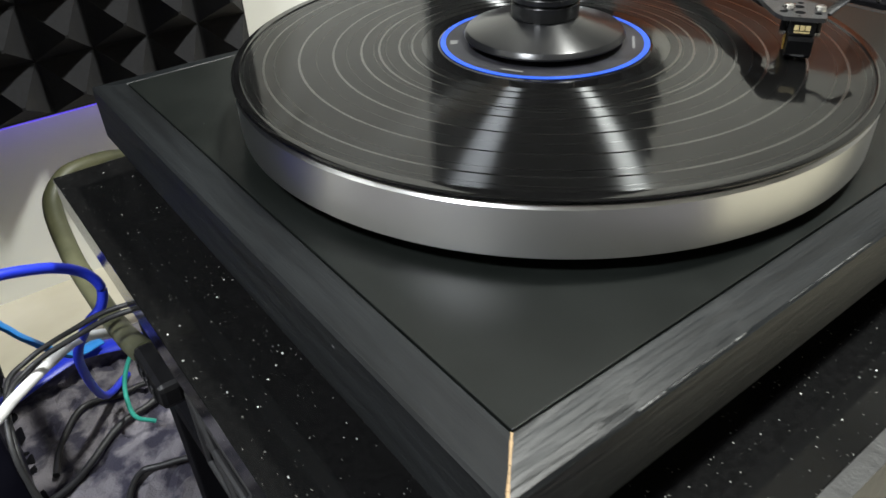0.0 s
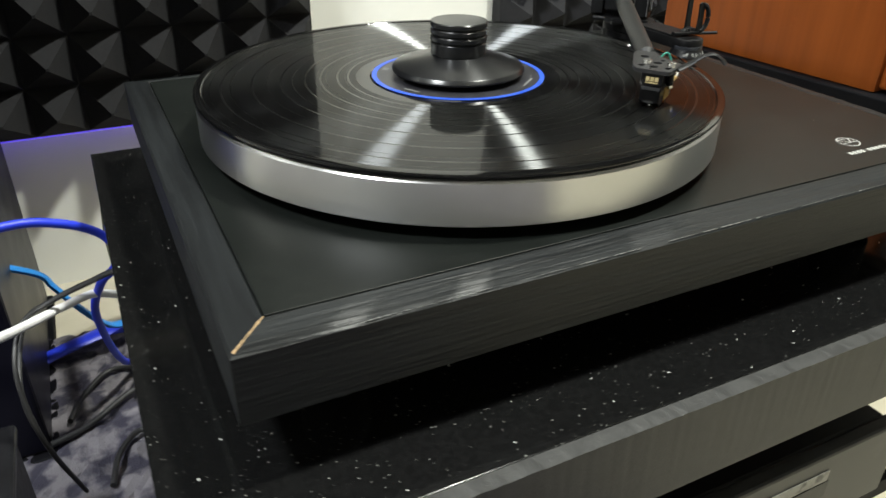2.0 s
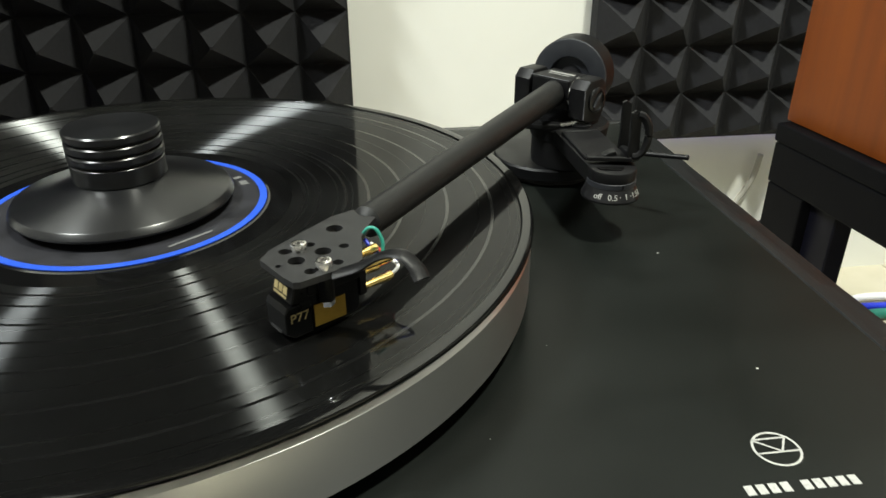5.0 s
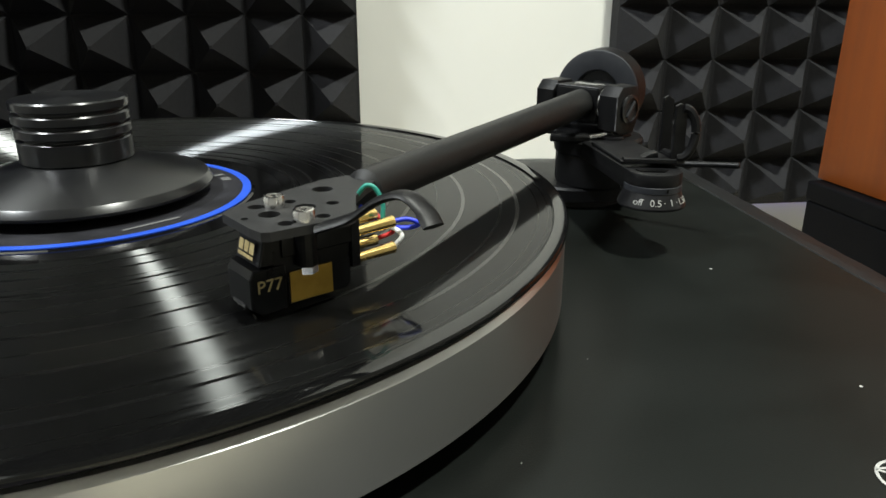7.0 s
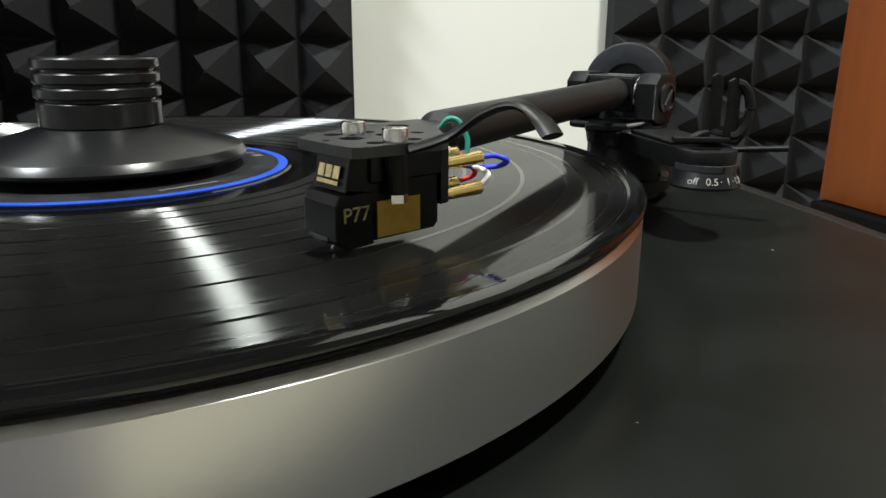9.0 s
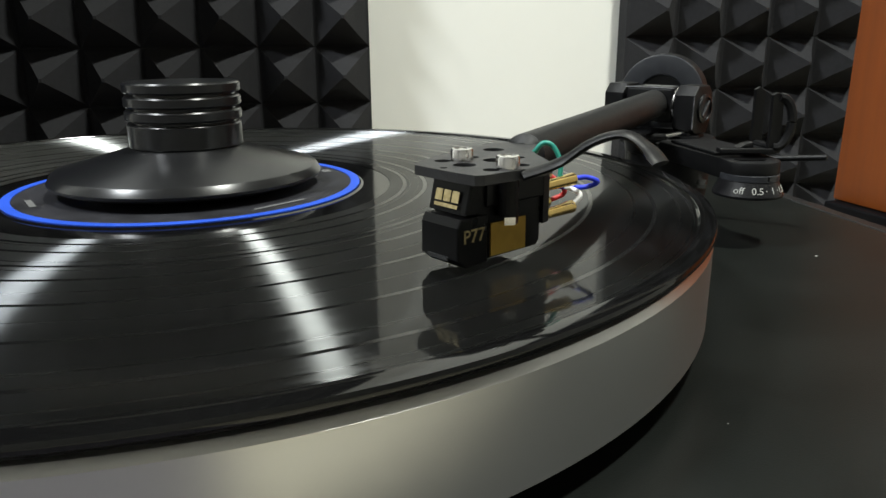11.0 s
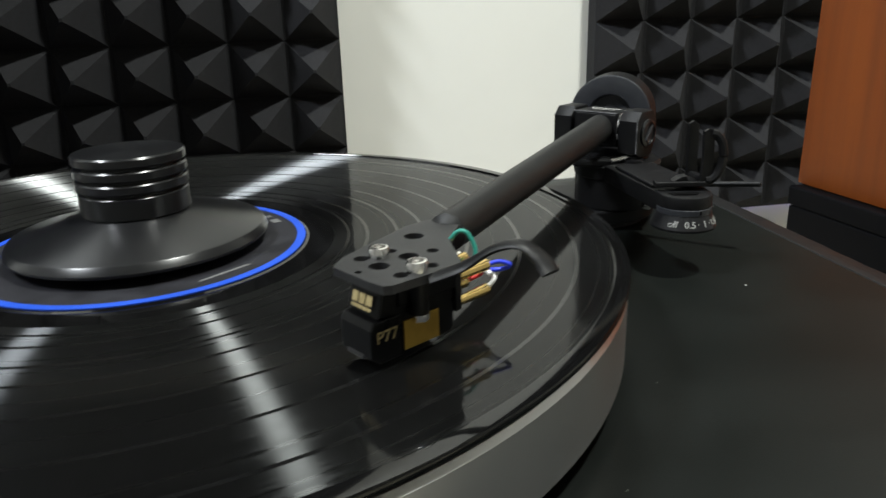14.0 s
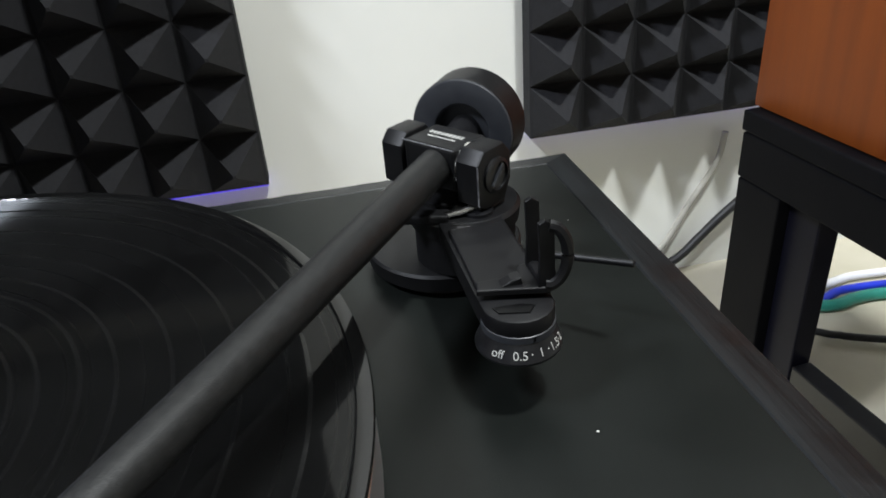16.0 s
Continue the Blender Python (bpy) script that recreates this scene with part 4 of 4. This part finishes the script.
# ---- loudspeaker and stand on the far side ----
sp_m = Matrix.Translation((0.692, 0.560, 0)) @ Matrix.Rotation(math.atan2(0.028, 0.313), 4, "Z")    # x across, -y towards the front
spk = thing("loudspeaker", tuple(sp_m @ Vector((0.1, -0.157, 0.624))), "cherry veneered box loudspeaker on a black stand", "loudspeaker")
part("cabinet", box((0, -0.300, 0.6245), (0.205, 0, 0.925), 0.002, sp_m), M_VENEER, spk, "reddish cherry wood veneer", smooth=40)
part("baffle", box((0.004, -0.316, 0.6285), (0.201, -0.3003, 0.921), 0.003, sp_m), M_VENEER, spk)
for z, r in ((0.73, 0.066), (0.865, 0.028)):
    m = aim(sp_m @ Vector((0.1025, -0.3161, z)), sp_m @ Vector((0.1025, -0.40, z)))
    part("driver", lathe([(0, 0.004), (r * 0.3, 0.006), (r * 0.35, 0.001), (r * 0.85, 0.004), (r, 0.005), (r * 1.1, 0.004), (r * 1.1, 0.0001), (0, 0.0001)], n=48, m=m), M_BLACK, spk, "black driver cone", smooth=35)
stand = thing("speaker_stand", tuple(sp_m @ Vector((0.1, -0.157, FLOOR))), "black lacquered open-frame speaker stand on the floor", "speaker stand")
part("top_plate", box((-0.012, -0.345, 0.6055), (0.215, -0.003, 0.6240), 0.002, sp_m), M_STAND, stand)
# the near frame: rails, and legs with a set-back inner half
part("top_rail", box((-0.012, -0.345, 0.5640), (0.020, -0.006, 0.6050), 0.0015, sp_m), M_STAND, stand)
part("leg", box((-0.012, -0.0610, FLOOR), (0.020, -0.008, 0.5635), 0.0015, sp_m), M_STAND, stand)
part("leg_cheek", box((-0.001, -0.0965, FLOOR), (0.020, -0.0615, 0.5635), 0.0015, sp_m), M_NAVY, stand)
part("leg", box((-0.012, -0.345, FLOOR), (0.020, -0.245, 0.5635), 0.0015, sp_m), M_STAND, stand)
part("bottom_rail", box((0.0, -0.2445, 0.3720), (0.020, -0.0970, 0.4130), 0.0015, sp_m), M_SATIN, stand)
# the far side is one panel
part("top_rail", box((0.183, -0.345, 0.5640), (0.215, 0.006, 0.6050), 0.0015, sp_m), M_STAND, stand)
part("side_panel", box((0.183, -0.345, FLOOR), (0.215, -0.135, 0.5635), 0.0015, sp_m), M_STAND, stand)

# ---- black cabinet and low grey box at the other side ----
cab = thing("floor_speaker", (-0.28, 0.60, FLOOR), "tall black gloss floor-standing cabinet beside the rack", "cabinet")
part("carcass", box((-0.42, 0.44, FLOOR + 0.012), (-0.130, 0.752, 1.25), 0.004), M_NAVY, cab)
part("base", box((-0.43, 0.43, FLOOR), (-0.124, 0.755, FLOOR + 0.0118), 0.002), M_STAND, cab)
crate = thing("storage_box", (-0.26, 0.20, FLOOR), "low dark grey box standing on the rug", "box")
part("body", box((-0.40, 0.10, FLOOR + 0.010), (-0.135, 0.335, 0.43), 0.004), M_BLACK, crate)
part("lid", box((-0.403, 0.097, 0.4305), (-0.132, 0.338, 0.440), 0.003), M_SATIN, crate)

# ---- rug ----
# the wide front stretch is unseen, added to darken the platter rim's reflection
rugm = bmesh.new()
xs = [-1.4 + 0.04 * k for k in range(22)] + [-0.52 + 0.0086 * k for k in range(71)] + [0.10 + 0.04 * k for k in range(7)]
ys = [-1.6 + 0.05 * k for k in range(34)] + [0.10 + 0.0094 * k for k in range(60)]
gv = []
for i, x in enumerate(xs):
    for j, y in enumerate(ys):
        z = FLOOR + 0.010 + 0.006 * noise.noise(Vector((x * 45, y * 45, 0))) + 0.004 * random.random()
        rim = i in (0, len(xs) - 1) or j in (0, len(ys) - 1)
        gv.append(rugm.verts.new((x + random.uniform(-.002, .002), y + random.uniform(-.002, .002), FLOOR + 0.0005 if rim else z)))
for i in range(len(xs) - 1):
    for j in range(len(ys) - 1):
        a = i * len(ys) + j
        rugm.faces.new((gv[a], gv[a + len(ys)], gv[a + len(ys) + 1], gv[a + 1]))
rug = tagged(part("rug", rugm, M_RUG), "mottled grey and white shaggy rug on the tiles", "rug", kind="structure")


# ---- cables ----
def cable(name, pts, r, mat, label, flat=1.0, n=10):
    return tagged(part(name, sweep(pts, r, n, 8, flat), mat, smooth=60), label, "cable", "loose cables")


cable("network_cable", [(-0.30, 0.33, 0.575), (-0.17, 0.34, 0.598), (-0.10, 0.36, 0.600), (-0.065, 0.37, 0.590), (-0.041, 0.38, 0.572), (-0.031, 0.38, 0.555), (-0.035, 0.38, 0.538), (-0.049, 0.385, 0.522), (-0.060, 0.42, 0.47), (-0.05, 0.50, 0.36), (-0.02, 0.56, 0.322)], 0.0036, M_C_BLUE, "bright blue cable looping beside the rack")
cable("speaker_cable", [(-0.26, 0.24, 0.570), (-0.18, 0.26, 0.555), (-0.124, 0.30, 0.542), (-0.104, 0.34, 0.525), (-0.079, 0.37, 0.517), (-0.051, 0.395, 0.508), (-0.02, 0.42, 0.47), (0.0, 0.45, 0.38), (0.01, 0.47, 0.325)], 0.0036, M_C_WHITE, "white cable hanging beside the rack")
cable("hose", [(0.10, 0.60, 0.50), (0.05, 0.60, 0.535), (0.006, 0.58, 0.548), (-0.0135, 0.57, 0.544), (-0.027, 0.55, 0.534), (-0.0315, 0.50, 0.517), (-0.031, 0.46, 0.510), (-0.0285, 0.40, 0.506), (-0.0280, 0.35, 0.522), (-0.0275, 0.302, 0.545)], 0.0082, M_C_OLIVE, "thick olive mains cable looping behind the rack corner", n=14)
cable("flat_cable", [(-0.16, 0.58, 0.325), (-0.099, 0.598, 0.332), (-0.056, 0.609, 0.334), (-0.014, 0.599, 0.334), (0.06, 0.58, 0.325)], 0.011, M_C_BLUE, "blue flat cable across the rug", 0.35)
cable("network_cable", [(-0.16, 0.52, 0.50), (-0.113, 0.55, 0.459), (-0.10, 0.555, 0.436), (-0.087, 0.56, 0.409), (-0.06, 0.58, 0.36), (-0.03, 0.60, 0.346)], 0.007, M_C_CYAN, "light blue ribbon cable", 0.5)
for dz, dy in ((0, 0), (-0.012, 0.025)):
    cable("signal_cable", [(0.03, 0.31 + dy, 0.560 + dz), (-0.026, 0.33 + dy, 0.561 + dz), (-0.058, 0.35 + dy, 0.544 + dz), (-0.089, 0.36 + dy, 0.528 + dz), (-0.108, 0.34 + dy, 0.525 + dz), (-0.116, 0.31, 0.500 + dz), (-0.110, 0.30, 0.44), (-0.10, 0.345, 0.34)], 0.0019, M_C_BLACK, "thin black cable drooping from the rack")
cable("mains_cable", [(-0.112, 0.470, 0.324), (-0.10, 0.505, 0.322), (-0.071, 0.541, 0.323), (-0.037, 0.533, 0.325), (-0.005, 0.53, 0.325), (0.05, 0.50, 0.325)], 0.0030, M_C_BLACK, "black cable lying on the rug")
cable("mains_cable", [(-0.080, 0.360, 0.323), (-0.071, 0.398, 0.324), (-0.052, 0.425, 0.323), (-0.031, 0.420, 0.324), (0.03, 0.40, 0.324)], 0.0030, M_C_BLACK, "black cable lying on the rug")
cable("mains_cable", [(-0.13, 0.44, 0.325), (-0.095, 0.455, 0.324), (-0.05, 0.49, 0.326), (-0.015, 0.50, 0.326), (0.03, 0.52, 0.324)], 0.0034, M_C_BLACK, "dark cable lying on the rug")
cable("signal_cable", [(-0.02, 0.47, 0.33), (-0.035, 0.475, 0.345), (-0.03, 0.495, 0.37), (-0.01, 0.50, 0.40), (0.0, 0.46, 0.43)], 0.0022, M_C_GREEN, "teal cable curling up to the rack")
cable("speaker_cable", [(0.74, 0.55, 0.312), (0.80, 0.62, 0.313), (0.871, 0.673, 0.313), (0.94, 0.697, 0.313), (1.013, 0.698, 0.313), (1.3, 0.66, 0.313)], 0.0055, M_C_WHITE, "white cable on the tiled floor")
cable("network_cable", [(0.73, 0.50, 0.312), (0.834, 0.635, 0.313), (0.90, 0.665, 0.3135), (0.982, 0.675, 0.313), (1.3, 0.62, 0.313)], 0.0055, M_C_BLUE, "blue cable on the tiled floor")
cable("speaker_cable", [(0.72, 0.53, 0.312), (0.84, 0.652, 0.313), (0.91, 0.652, 0.313), (0.99, 0.655, 0.313), (1.3, 0.60, 0.313)], 0.0075, M_C_GREEN, "teal cable on the tiled floor")
cable("mains_cable", [(0.71, 0.53, 0.312), (0.827, 0.612, 0.313), (0.87, 0.60, 0.313), (0.913, 0.578, 0.313), (1.2, 0.45, 0.313)], 0.0045, M_C_BLACK, "black cable on the tiled floor")
cable("mains_cable", [(0.62, 0.74, 0.310), (0.70, 0.775, 0.300 + 0.012), (0.765, 0.785, 0.330), (0.80, 0.79, 0.355), (0.834, 0.79, 0.387), (0.90, 0.79, 0.44)], 0.0060, M_C_BLACK, "black cable rising along the white wall")
cable("mains_cable", [(0.70, 0.788, 0.310), (0.75, 0.792, 0.352), (0.78, 0.792, 0.405), (0.812, 0.792, 0.459), (0.82, 0.792, 0.50)], 0.0040, M_C_GREY, "pale grey cable against the wall")

# ---- floor tiles, last ----
T = 0.40
tile_mesh = None
for i in range(-6, 6):
    for j in range(-6, 3):
        x0, y0 = 0.665 + i * T, 0.02 + j * T
        if x0 < X0 - T or x0 > X1 or y0 < Y0 - T or y0 > WALL_Y:
            continue
        if tile_mesh is None:
            tb = box((0.001, 0.001, -0.008), (T - 0.001, T - 0.001, 0), 0.0008)
            first = part("tile", tb, M_TILE, floor)
            tile_mesh = first.data
            first.location = (x0, y0, FLOOR)
        else:
            t = new("tile", tile_mesh)
            t.location = (x0, y0, FLOOR)
            t.parent = floor
